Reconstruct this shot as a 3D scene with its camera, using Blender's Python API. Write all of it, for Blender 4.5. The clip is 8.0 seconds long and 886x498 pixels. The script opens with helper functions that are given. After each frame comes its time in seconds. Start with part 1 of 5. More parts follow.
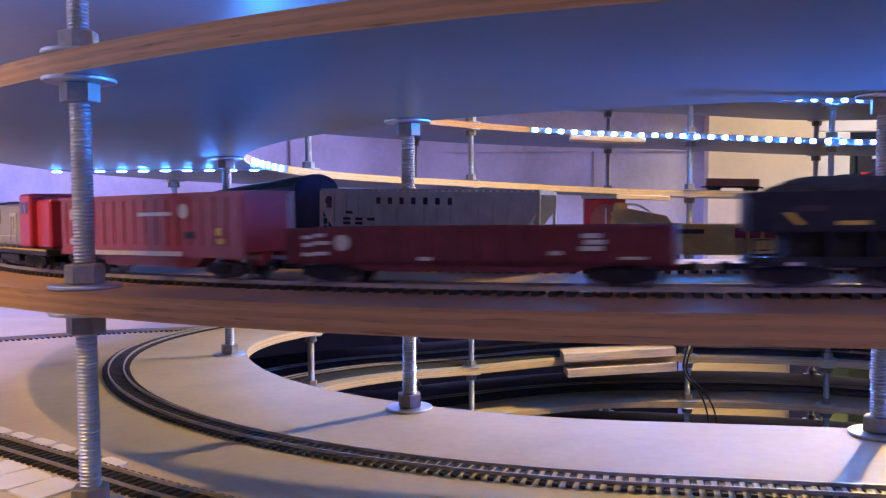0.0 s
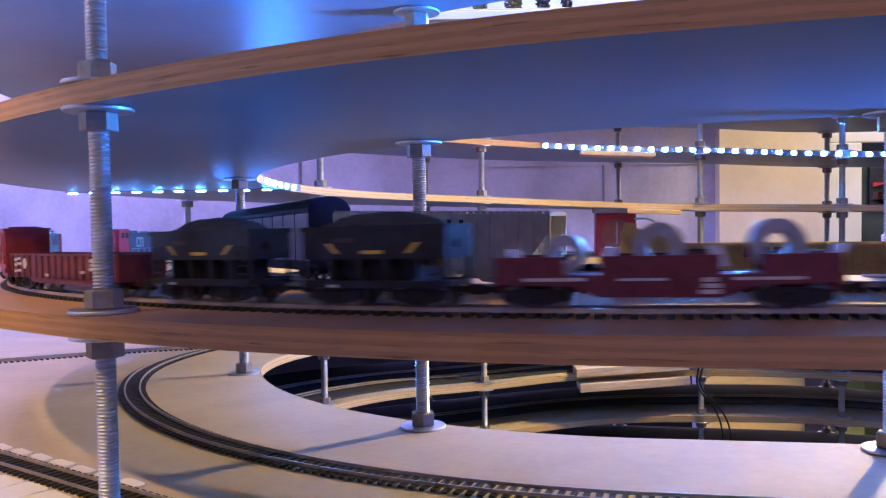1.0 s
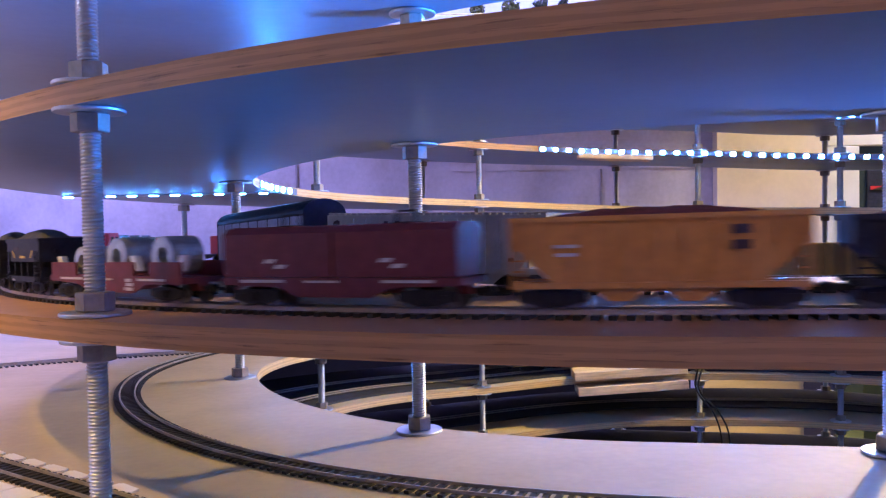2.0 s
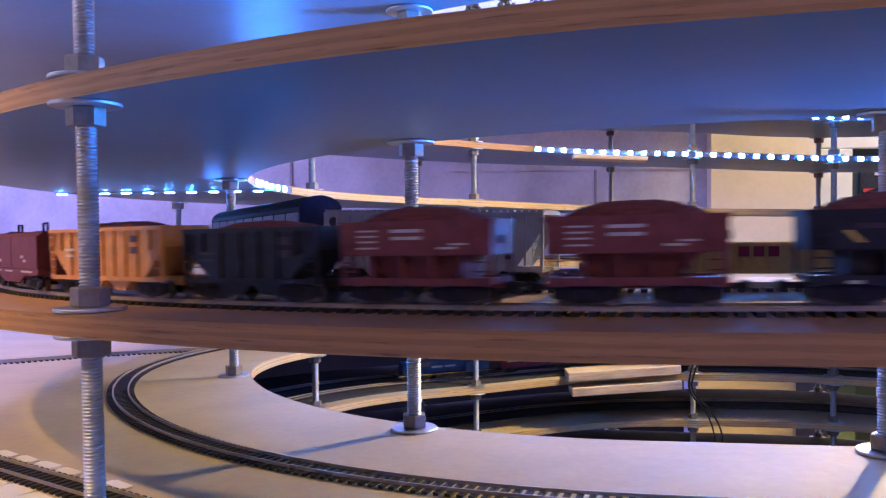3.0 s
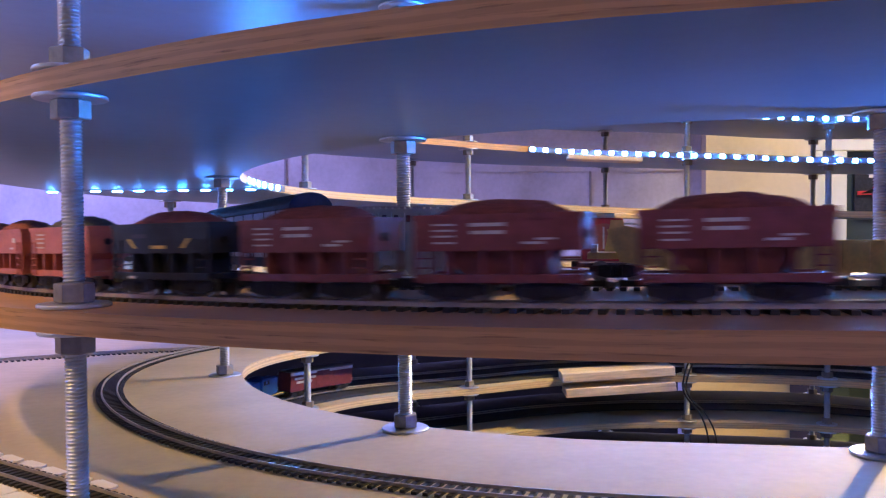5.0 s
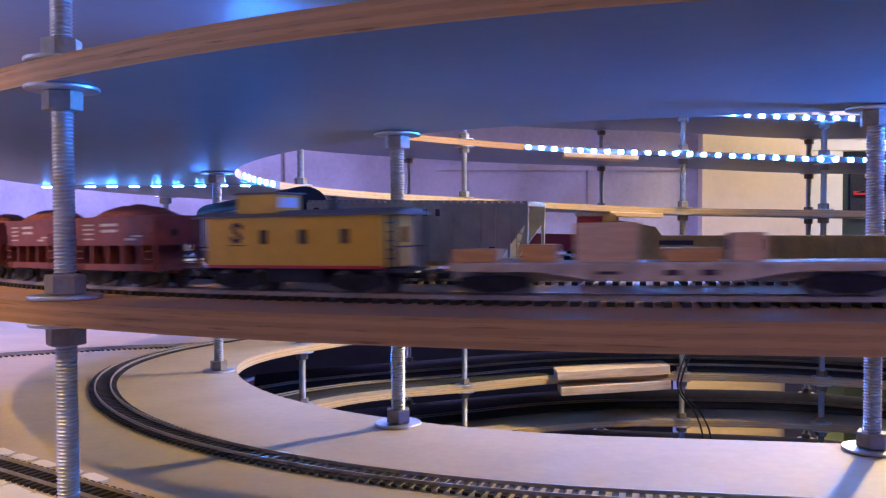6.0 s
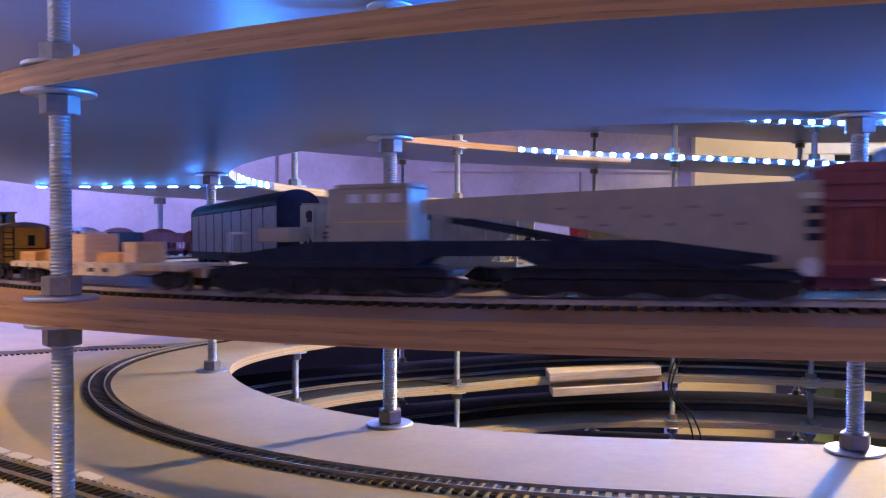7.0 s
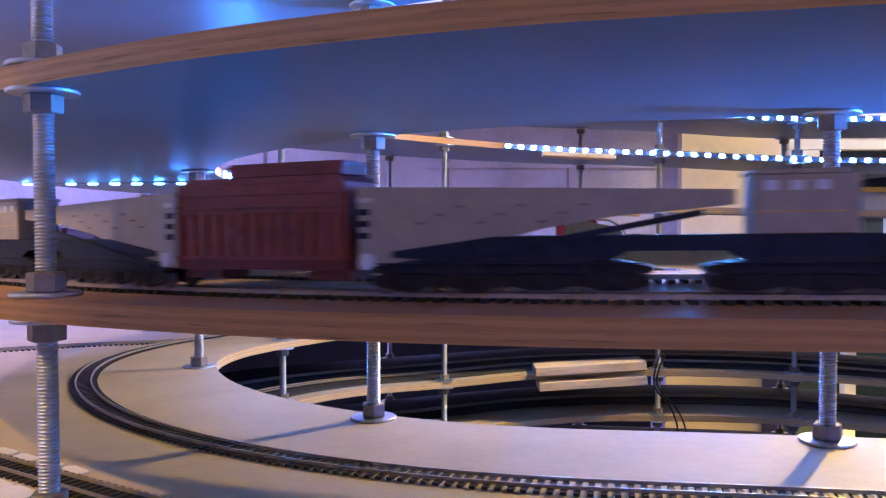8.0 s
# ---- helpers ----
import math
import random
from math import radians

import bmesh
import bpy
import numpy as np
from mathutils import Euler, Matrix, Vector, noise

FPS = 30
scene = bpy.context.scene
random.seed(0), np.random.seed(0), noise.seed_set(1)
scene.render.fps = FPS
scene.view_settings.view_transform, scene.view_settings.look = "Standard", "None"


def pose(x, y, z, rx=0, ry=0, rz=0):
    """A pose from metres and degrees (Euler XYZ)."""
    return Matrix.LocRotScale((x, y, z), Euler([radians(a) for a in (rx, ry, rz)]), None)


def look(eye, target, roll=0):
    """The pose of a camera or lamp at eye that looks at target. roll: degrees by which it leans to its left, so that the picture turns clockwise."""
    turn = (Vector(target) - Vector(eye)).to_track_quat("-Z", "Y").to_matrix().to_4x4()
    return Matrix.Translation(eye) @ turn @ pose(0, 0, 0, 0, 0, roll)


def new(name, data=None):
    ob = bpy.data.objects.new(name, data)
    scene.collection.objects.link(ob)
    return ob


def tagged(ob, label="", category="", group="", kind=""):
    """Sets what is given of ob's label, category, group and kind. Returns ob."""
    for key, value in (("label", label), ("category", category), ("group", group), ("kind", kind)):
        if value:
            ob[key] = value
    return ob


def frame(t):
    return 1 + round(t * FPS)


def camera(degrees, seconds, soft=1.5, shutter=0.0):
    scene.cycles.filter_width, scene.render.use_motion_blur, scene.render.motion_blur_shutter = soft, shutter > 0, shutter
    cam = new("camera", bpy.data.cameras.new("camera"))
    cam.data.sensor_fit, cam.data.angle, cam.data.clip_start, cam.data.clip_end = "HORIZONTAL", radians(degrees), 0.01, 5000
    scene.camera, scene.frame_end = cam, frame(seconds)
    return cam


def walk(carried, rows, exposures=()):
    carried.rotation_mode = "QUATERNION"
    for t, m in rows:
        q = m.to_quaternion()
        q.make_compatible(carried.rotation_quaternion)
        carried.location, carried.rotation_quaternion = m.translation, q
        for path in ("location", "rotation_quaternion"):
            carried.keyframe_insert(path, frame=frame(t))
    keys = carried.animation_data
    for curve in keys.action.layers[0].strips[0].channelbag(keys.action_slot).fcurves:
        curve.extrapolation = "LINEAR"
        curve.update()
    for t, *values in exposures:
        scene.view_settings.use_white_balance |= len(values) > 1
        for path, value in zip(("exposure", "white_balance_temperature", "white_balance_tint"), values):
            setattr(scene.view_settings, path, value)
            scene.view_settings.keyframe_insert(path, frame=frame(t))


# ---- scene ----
cam = camera(56.7, 8.0, soft=1.25, shutter=0.5)
ROWS = [
    (0.0, 0.0001, 0.0003, 0.0006, -0.007, -3.009, 0.234),
    (0.5, -0.002, -0.0028, 0.004, 0.453, -2.462, 0.549),
    (1.0, -0.0, -0.0065, 0.0059, 0.766, -2.038, 0.837),
    (1.5, 0.0025, -0.0036, 0.0053, 0.792, -1.774, 0.989),
    (3.0, -0.0003, -0.0008, 0.0015, 0.213, -1.677, 0.629),
    (3.5, 0.0025, -0.0036, 0.0022, 0.04, -1.63, 0.56),
    (4.0, 0.0027, -0.0024, 0.0017, -0.121, -1.566, 0.521),
    (4.5, 0.0023, 0.0055, 0.0007, -0.104, -1.563, 0.473),
    (6.0, 0.0054, 0.0061, -0.0049, -0.313, -1.641, 0.137),
    (6.5, 0.0074, 0.0027, -0.0035, -0.478, -1.653, -0.027),
    (7.0, 0.0073, -0.0029, -0.0027, -0.72, -1.616, -0.151),
    (7.5, 0.009, -0.0089, -0.0017, -0.967, -1.631, -0.145),
    (8.0, 0.0138, -0.0127, -0.0027, -1.416, -1.881, -0.006),
]
walk(cam, [(t, pose(x, y, z, 90 + pitch, roll, yaw)) for t, x, y, z, yaw, pitch, roll in ROWS],
     exposures=[(0.0, 0.10, 6050, -3), (8.0, 0.10, 6050, -3)])

# ---- light ----
world = bpy.data.worlds.new("room_air")
scene.world = world
world.use_nodes = True
world.node_tree.nodes["Background"].inputs["Color"].default_value = (0.44, 0.38, 0.66, 1)
world.node_tree.nodes["Background"].inputs["Strength"].default_value = 0.1


def area_lamp(name, at, target, power, colour, sx, sy, spread=180):
    d = bpy.data.lights.new(name, "AREA")
    d.spread = radians(spread)
    d.shape, d.size, d.size_y, d.energy, d.color = "RECTANGLE", sx, sy, power, colour
    ob = new(name, d)
    ob.matrix_world = look(at, target)
    return ob


def spot_lamp(name, at, target, power, colour, degrees, radius):
    d = bpy.data.lights.new(name, "SPOT")
    d.energy, d.color, d.shadow_soft_size, d.spot_size, d.spot_blend = power, colour, radius, radians(degrees), 0.5
    ob = new(name, d)
    ob.matrix_world = look(at, target)
    return ob


# shaded warm work lamp hung over the opening of the helix, beyond the right of the view
spot_lamp("work_lamp", (0.92, 1.42, 0.52), (-0.10, 0.90, -0.15), 86.0, (1.0, 0.66, 0.24), 120, 0.02)
# warm lamps of the room: one behind the camera, one shaded lamp over the left part of the board
area_lamp("ceiling_lamp", (1.1, -1.5, 1.1), (0.2, 0.7, 0.0), 7.0, (1.0, 0.62, 0.30), 0.5, 0.5)
spot_lamp("shaded_lamp", (-1.25, -0.05, 1.35), (-0.60, 0.86, -0.16), 120.0, (1.0, 0.58, 0.16), 40, 0.03)
# violet and blue LED wash of the room, on the far wall
area_lamp("violet_wash_lamp", (-2.0, 2.2, 1.6), (-0.6, 3.2, 0.2), 66.0, (0.50, 0.40, 1.0), 1.2, 0.4)
area_lamp("violet_wash_lamp", (0.4, 2.4, 1.6), (0.4, 3.3, 0.2), 74.0, (0.20, 0.26, 1.0), 1.6, 0.3)
# unseen low fill added at the left to brighten the upper undersides
area_lamp("violet_wash_lamp", (-1.7, 0.35, -0.10), (-0.2, 0.55, 0.70), 5.0, (0.50, 0.52, 1.0), 0.6, 0.2, 50)
# unseen blue fill added round the right end of the turns, as from further LED strips
area_lamp("blue_fill_lamp", (1.25, 0.72, -0.01), (0.50, 0.60, 0.27), 28.0, (0.05, 0.22, 1.0), 0.30, 0.03, 38)
area_lamp("blue_fill_lamp", (1.30, 0.85, 0.10), (0.45, 0.60, 0.36), 6.0, (0.05, 0.22, 1.0), 0.30, 0.03, 40)
# front fill added at the right, imitating blue haze over the train
area_lamp("blue_fill_lamp", (1.85, -0.40, 0.02), (0.60, 0.50, 0.03), 1.4, (0.07, 0.16, 1.0), 0.5, 0.06, 36)
# added blue lamp at the left strip of the upper turn, boosting its glow
area_lamp("blue_fill_lamp", (-0.240, 1.125, 0.046), (0.00, 0.90, 0.20), 0.12, (0.05, 0.22, 1.0), 0.20, 0.006)
# warm light on the cream wall: a high lamp, and an unseen low one added as fill
area_lamp("warm_wall_fill", (2.2, 2.4, 1.6), (1.6, 3.3, 0.2), 38.0, (1.0, 0.74, 0.38), 0.6, 0.3)
area_lamp("warm_wall_fill", (1.45, 2.75, -0.95), (1.25, 3.25, -0.55), 4.0, (1.0, 0.62, 0.15), 0.4, 0.2)

# ---- materials ----
MATS = {}


def nodes_of(m):
    m.use_nodes = True
    nt = m.node_tree
    return nt, nt.nodes["Principled BSDF"]


def mat(name, col, rough=0.6, metal=0.0, var=0.15, scale=40.0, bump=0.1, bscale=200.0, spec=0.5, per=0.0, stretch=None, coat=0.0):
    """Painted or natural surface: colour with variation at two scales and fine relief."""
    if name in MATS:
        return MATS[name]
    m = bpy.data.materials.new(name)
    nt, b = nodes_of(m)
    N, L = nt.nodes.new, nt.links.new
    tc = N("ShaderNodeTexCoord")
    vec = tc.outputs["Object"]
    if stretch:
        mp = N("ShaderNodeMapping")
        mp.inputs["Scale"].default_value = stretch
        L(vec, mp.inputs["Vector"])
        vec = mp.outputs["Vector"]
    n1, n2 = N("ShaderNodeTexNoise"), N("ShaderNodeTexNoise")
    n1.inputs["Scale"].default_value, n1.inputs["Detail"].default_value = scale, 4
    n2.inputs["Scale"].default_value, n2.inputs["Detail"].default_value = bscale, 3
    L(vec, n1.inputs["Vector"]), L(vec, n2.inputs["Vector"])
    mix = N("ShaderNodeMix")
    mix.data_type = "RGBA"
    lo = [max(0, c * (1 - var)) for c in col] + [1]
    hi = [min(1, c * (1 + var)) for c in col] + [1]
    mix.inputs["A"].default_value, mix.inputs["B"].default_value = lo, hi
    add = N("ShaderNodeMath")
    add.operation = "MULTIPLY_ADD"
    L(n2.outputs["Fac"], add.inputs[0])
    add.inputs[1].default_value = 0.35
    L(n1.outputs["Fac"], add.inputs[2])
    ramp = N("ShaderNodeMapRange")
    ramp.inputs["From Min"].default_value, ramp.inputs["From Max"].default_value = 0.45, 0.9
    L(add.outputs[0], ramp.inputs["Value"])
    fac = ramp.outputs["Result"]
    if per:
        oi = N("ShaderNodeObjectInfo")
        ad = N("ShaderNodeMath")
        ad.operation = "MULTIPLY_ADD"
        L(oi.outputs["Random"], ad.inputs[0])
        ad.inputs[1].default_value = per
        L(fac, ad.inputs[2])
        fac = ad.outputs[0]
    L(fac, mix.inputs["Factor"])
    L(mix.outputs["Result"], b.inputs["Base Color"])
    b.inputs["Roughness"].default_value, b.inputs["Metallic"].default_value = rough, metal
    b.inputs["Specular IOR Level"].default_value = spec
    b.inputs["Coat Weight"].default_value = coat
    if bump:
        bp = N("ShaderNodeBump")
        bp.inputs["Strength"].default_value, bp.inputs["Distance"].default_value = bump, 0.001
        L(n2.outputs["Fac"], bp.inputs["Height"])
        L(bp.outputs["Normal"], b.inputs["Normal"])
    MATS[name] = m
    return m


def glow(name, col, strength):
    if name in MATS:
        return MATS[name]
    m = bpy.data.materials.new(name)
    nt, b = nodes_of(m)
    b.inputs["Base Color"].default_value = (*col, 1)
    b.inputs["Emission Color"].default_value = (*col, 1)
    b.inputs["Emission Strength"].default_value = strength
    MATS[name] = m
    return m


def ply_edge(name, col):
    """Sawn edge of plywood: thin plies with dark voids, from the height over the underside held in the UV map."""
    if name in MATS:
        return MATS[name]
    m = bpy.data.materials.new(name)
    nt, b = nodes_of(m)
    N, L = nt.nodes.new, nt.links.new
    uv = N("ShaderNodeUVMap")
    uv.uv_map = "along"
    mp = N("ShaderNodeMapping")
    mp.inputs["Scale"].default_value = (14, 5, 1)
    L(uv.outputs["UV"], mp.inputs["Vector"])
    sep = N("ShaderNodeSeparateXYZ")
    L(uv.outputs["UV"], sep.inputs[0])
    wob = N("ShaderNodeTexNoise")
    wob.inputs["Scale"].default_value = 3.0
    L(mp.outputs["Vector"], wob.inputs["Vector"])
    y = N("ShaderNodeMath")
    y.operation = "MULTIPLY_ADD"
    L(wob.outputs["Fac"], y.inputs[0])
    y.inputs[1].default_value = 0.30
    L(sep.outputs["Y"], y.inputs[2])
    s = N("ShaderNodeMath")
    s.operation = "MULTIPLY"
    s.inputs[1].default_value = 2.5 * 6.2832
    L(y.outputs[0], s.inputs[0])
    sn = N("ShaderNodeMath")
    sn.operation = "SINE"
    L(s.outputs[0], sn.inputs[0])
    ply = N("ShaderNodeMapRange")
    ply.inputs["From Min"].default_value, ply.inputs["From Max"].default_value = -0.5, 0.5
    L(sn.outputs[0], ply.inputs["Value"])
    mix = N("ShaderNodeMix")
    mix.data_type = "RGBA"
    mix.inputs["A"].default_value = (*[c * 0.80 for c in col], 1)
    mix.inputs["B"].default_value = (*col, 1)
    L(ply.outputs["Result"], mix.inputs["Factor"])
    # dark voids and saw burns, long along the edge
    mp2 = N("ShaderNodeMapping")
    mp2.inputs["Scale"].default_value = (26, 7, 1)
    L(uv.outputs["UV"], mp2.inputs["Vector"])
    v = N("ShaderNodeTexNoise")
    v.inputs["Scale"].default_value, v.inputs["Detail"].default_value = 1.0, 5
    L(mp2.outputs["Vector"], v.inputs["Vector"])
    vr = N("ShaderNodeMapRange")
    vr.inputs["From Min"].default_value, vr.inputs["From Max"].default_value = 0.58, 0.70
    vr.inputs["To Max"].default_value = 0.75
    L(v.outputs["Fac"], vr.inputs["Value"])
    mp3 = N("ShaderNodeMapping")
    mp3.inputs["Scale"].default_value = (260, 6, 1)
    L(uv.outputs["UV"], mp3.inputs["Vector"])
    g = N("ShaderNodeTexNoise")
    g.inputs["Scale"].default_value = 1.0
    L(mp3.outputs["Vector"], g.inputs["Vector"])
    gm = N("ShaderNodeMath")
    gm.operation = "MULTIPLY"
    L(g.outputs["Fac"], gm.inputs[0]), L(vr.outputs["Result"], gm.inputs[1])
    gk = N("ShaderNodeMath")
    gk.operation = "MULTIPLY"
    gk.inputs[1].default_value = 1.6
    gk.use_clamp = True
    L(gm.outputs[0], gk.inputs[0])
    mix2 = N("ShaderNodeMix")
    mix2.data_type = "RGBA"
    mix2.inputs["B"].default_value = (*[c * 0.16 for c in col], 1)
    L(gk.outputs[0], mix2.inputs["Factor"]), L(mix.outputs["Result"], mix2.inputs["A"])
    L(mix2.outputs["Result"], b.inputs["Base Color"])
    b.inputs["Roughness"].default_value = 0.75
    bp = N("ShaderNodeBump")
    bp.inputs["Strength"].default_value, bp.inputs["Distance"].default_value = 0.3, 0.0006
    L(gk.outputs[0], bp.inputs["Height"])
    bp.invert = True
    L(bp.outputs["Normal"], b.inputs["Normal"])
    MATS[name] = m
    return m


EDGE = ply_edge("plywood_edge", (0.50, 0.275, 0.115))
# pale wood of the lower turns; also lamplit colour for upper inner edges
EDGE_PALE_LIT = ply_edge("plywood_edge_pale_lit", (0.66, 0.47, 0.23))
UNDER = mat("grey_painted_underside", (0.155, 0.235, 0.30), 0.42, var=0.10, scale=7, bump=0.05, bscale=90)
TOP = mat("brown_board_top", (0.38, 0.21, 0.11), 0.68, var=0.15, scale=14, bump=0.06, bscale=160)
BASE_TOP = mat("beige_board_top", (0.50, 0.40, 0.255), 0.66, var=0.13, scale=9, bump=0.05, bscale=120)
DARK_TOP = mat("dark_roadbed", (0.05, 0.05, 0.055), 0.7, var=0.2, scale=20)
STEEL = mat("zinc_plated_steel", (0.55, 0.57, 0.58), 0.48, 1.0, var=0.12, scale=60, bump=0.05, bscale=300)
NUT = mat("dull_zinc_nut", (0.25, 0.22, 0.18), 0.52, 0.25, var=0.2, scale=80, bump=0.08, bscale=300)
RAIL = mat("nickel_silver_rail", (0.50, 0.44, 0.36), 0.38, 0.6, var=0.1, scale=100, bump=0.0)
TIE = mat("black_plastic_tie", (0.022, 0.020, 0.020), 0.5, var=0.25, scale=150, per=0.4, bump=0.1, bscale=500)
PINE = mat("pale_pine_wood", (0.66, 0.52, 0.38), 0.6, var=0.30, scale=12, stretch=(1, 14, 14), bump=0.1, bscale=60)

# ---- helpers for building ----


def link_bm(name, bm, material, parent=None, label="", smooth=False):
    me = bpy.data.meshes.new(name)
    bmesh.ops.recalc_face_normals(bm, faces=bm.faces[:])
    bm.to_mesh(me)
    bm.free()
    for mm in (material if isinstance(material, (list, tuple)) else [material]):
        me.materials.append(mm)
    if smooth:
        for p in me.polygons:
            p.use_smooth = True
    ob = new(name, me)
    if parent is not None:
        ob.parent = parent
    if label:
        tagged(ob, label)
    return ob


def part(name, bm, material, parent, label="", smooth=False):
    return link_bm(name, bm, material, parent, label, smooth)


def box(bm, x0, x1, y0, y1, z0, z1, bev=0.0, m=None):
    r = bmesh.ops.create_cube(bm, size=1)
    vs = r["verts"]
    for v in vs:
        v.co = Vector(((x0 + x1) / 2 + v.co.x * (x1 - x0), (y0 + y1) / 2 + v.co.y * (y1 - y0), (z0 + z1) / 2 + v.co.z * (z1 - z0)))
        if m is not None:
            v.co = m @ v.co
    if bev:
        es = list({e for v in vs for e in v.link_edges})
        bmesh.ops.bevel(bm, geom=es, offset=bev, segments=1, affect="EDGES")
    return bm


def boxes(*args, bev=0.0):
    bm = bmesh.new()
    for a in args:
        box(bm, *a, bev=bev)
    return bm


def cyl(bm, r, z0, z1, at=(0, 0, 0), axis="z", n=16, r2=None):
    m = {"z": Matrix(), "x": pose(0, 0, 0, 0, 90, 0), "y": pose(0, 0, 0, -90, 0, 0)}[axis]
    ret = bmesh.ops.create_cone(bm, cap_ends=True, segments=n, radius1=r, radius2=r if r2 is None else r2, depth=z1 - z0)
    for v in ret["verts"]:
        v.co = Vector(at) + m @ (v.co + Vector((0, 0, (z0 + z1) / 2)))
    return bm


def prism(bm, pts, y0, y1):
    """Extrude an outline in x, z from y0 to y1."""
    a = [bm.verts.new((x, y0, z)) for x, z in pts]
    b = [bm.verts.new((x, y1, z)) for x, z in pts]
    bm.faces.new(a), bm.faces.new(b[::-1])
    n = len(pts)
    for i in range(n):
        bm.faces.new((a[i], b[i], b[(i + 1) % n], a[(i + 1) % n]))
    return bm


def prism_x(bm, pts, x0, x1):
    """Extrude an outline in y, z from x0 to x1."""
    a = [bm.verts.new((x0, y, z)) for y, z in pts]
    b = [bm.verts.new((x1, y, z)) for y, z in pts]
    bm.faces.new(a), bm.faces.new(b[::-1])
    n = len(pts)
    for i in range(n):
        bm.faces.new((a[i], b[i], b[(i + 1) % n], a[(i + 1) % n]))
    return bm


# ---- plan of the helix: a stadium ring that sinks clockwise ----
UX, UY = 0.97505, -0.22201
CX, CY = 0.300, 1.205
STRAIGHT = 0.90
THICK = 0.0128
R_IN, R_OUT = 0.574, 0.915
R_TRAIN, R_MID, R_LOW = 0.838, 0.700, 0.665
R_BASE = 0.728
KNOTS = (-70, -12, 21, 62, 102, 143, 187, 209, 250, 430)
UNDERSIDE = {
    2: (0.310, 0.300, 0.296, 0.290, 0.280, 0.262, 0.2295, 0.2025, 0.2005, 0.200),
    1: (0.200, 0.192, 0.188, 0.181, 0.174, 0.163, 0.140, 0.120, 0.108, 0.083),
    0: (0.083, 0.0795, 0.0750, 0.0635, 0.052, 0.041, 0.018, 0.012, 0.000, -0.046),
    -1: (-0.047, -0.0525, -0.0590, -0.069, -0.078, -0.086, -0.100, -0.108, -0.120, -0.172),
    -2: (-0.172, -0.181, -0.1905, -0.2025, -0.2271, -0.235, -0.250, -0.260, -0.270, -0.290),
    -3: (-0.290, -0.300, -0.310, -0.320, -0.335, -0.360, -0.335, -0.333, -0.360, -0.400),
    -4: (-0.400, -0.410, -0.415, -0.420, -0.440, -0.467, -0.434, -0.427, -0.460, -0.500),
    -5: (-0.500, -0.510, -0.515, -0.520, -0.540, -0.550, -0.545, -0.540, -0.560, -0.600),
}


def under(turn, tau):
    """Height of the underside of a turn, softened over a few degrees."""
    ks = np.arange(-9, 9.1, 3.0)
    return float(np.mean(np.interp(np.clip(tau + ks, -70, 430), KNOTS, UNDERSIDE[turn])))


def plan(tau, r):
    """Place in plan: tau counts 70 for each straight and degrees round each end."""
    if tau < 0:
        u, v = -tau / 70 * STRAIGHT, -r
    elif tau <= 180:
        a = radians(270 - tau)
        u, v = r * math.cos(a), r * math.sin(a)
    elif tau <= 250:
        u, v = (tau - 180) / 70 * STRAIGHT, r
    else:
        a = radians(90 - (tau - 250))
        u, v = STRAIGHT + r * math.cos(a), r * math.sin(a)
    return CX + UX * u - UY * v, CY + UY * u + UX * v


def on_deck(turn, tau, r, up=0.0):
    x, y = plan(tau, r)
    return Vector((x, y, under(turn, tau) + THICK + up))


def heading(tau):
    """Direction of travel, clockwise, as an angle in degrees."""
    x0, y0 = plan(tau - 0.2, 0.8)
    x1, y1 = plan(tau + 0.2, 0.8)
    return math.degrees(math.atan2(y1 - y0, x1 - x0))


def by_length(s, r, turn=-1):
    """Turn and tau at a length s along the track of radius r; 0 is where the near straight ends."""
    full = 2 * math.pi * r + 2 * STRAIGHT
    while s < -STRAIGHT:
        s, turn = s + full, turn + 1
    while s > full - STRAIGHT:
        s, turn = s - full, turn - 1
    if s < 0:
        return turn, s / STRAIGHT * 70
    if s < math.pi * r:
        return turn, math.degrees(s / r)
    if s < math.pi * r + STRAIGHT:
        return turn, 180 + (s - math.pi * r) / STRAIGHT * 70
    return turn, 250 + math.degrees((s - math.pi * r - STRAIGHT) / r)


def strip(bm, turn, r0, r1, z0, z1, t0, t1, step=2.0, mats=(0, 0, 0, 0)):
    """A bar swept along the ring. z0, z1 over the underside. mats: bottom, outer, top, inner. UV: metres along, share of height."""
    uvl = bm.loops.layers.uv.get("along") or bm.loops.layers.uv.new("along")
    n = max(2, int(round((t1 - t0) / step)) + 1)
    rows = []
    dist = 0.0
    last = None
    for i in range(n):
        tau = t0 + (t1 - t0) * i / (n - 1)
        h = under(turn, tau)
        c = []
        ro = r1(tau) if callable(r1) else r1
        for r, z in ((r0, z0), (ro, z0), (ro, z1), (r0, z1)):
            x, y = plan(tau, r)
            c.append(bm.verts.new((x, y, h + z)))
        if last is not None:
            dist += (c[1].co - last).length
        last = c[1].co.copy()
        rows.append((c, dist))
    for (a, da), (b, db) in zip(rows, rows[1:]):
        for k in range(4):
            j = (k + 1) % 4
            fc = bm.faces.new((a[k], a[j], b[j], b[k]))
            fc.material_index = mats[k]
            va, vb = (0, 1) if k == 1 else (1, 0)
            for lp, uvv in zip(fc.loops, ((da, va), (da, vb), (db, vb), (db, va))):
                lp[uvl].uv = uvv
    for c, _ in (rows[0], rows[-1]):
        bm.faces.new(c).material_index = mats[1]
    return bm


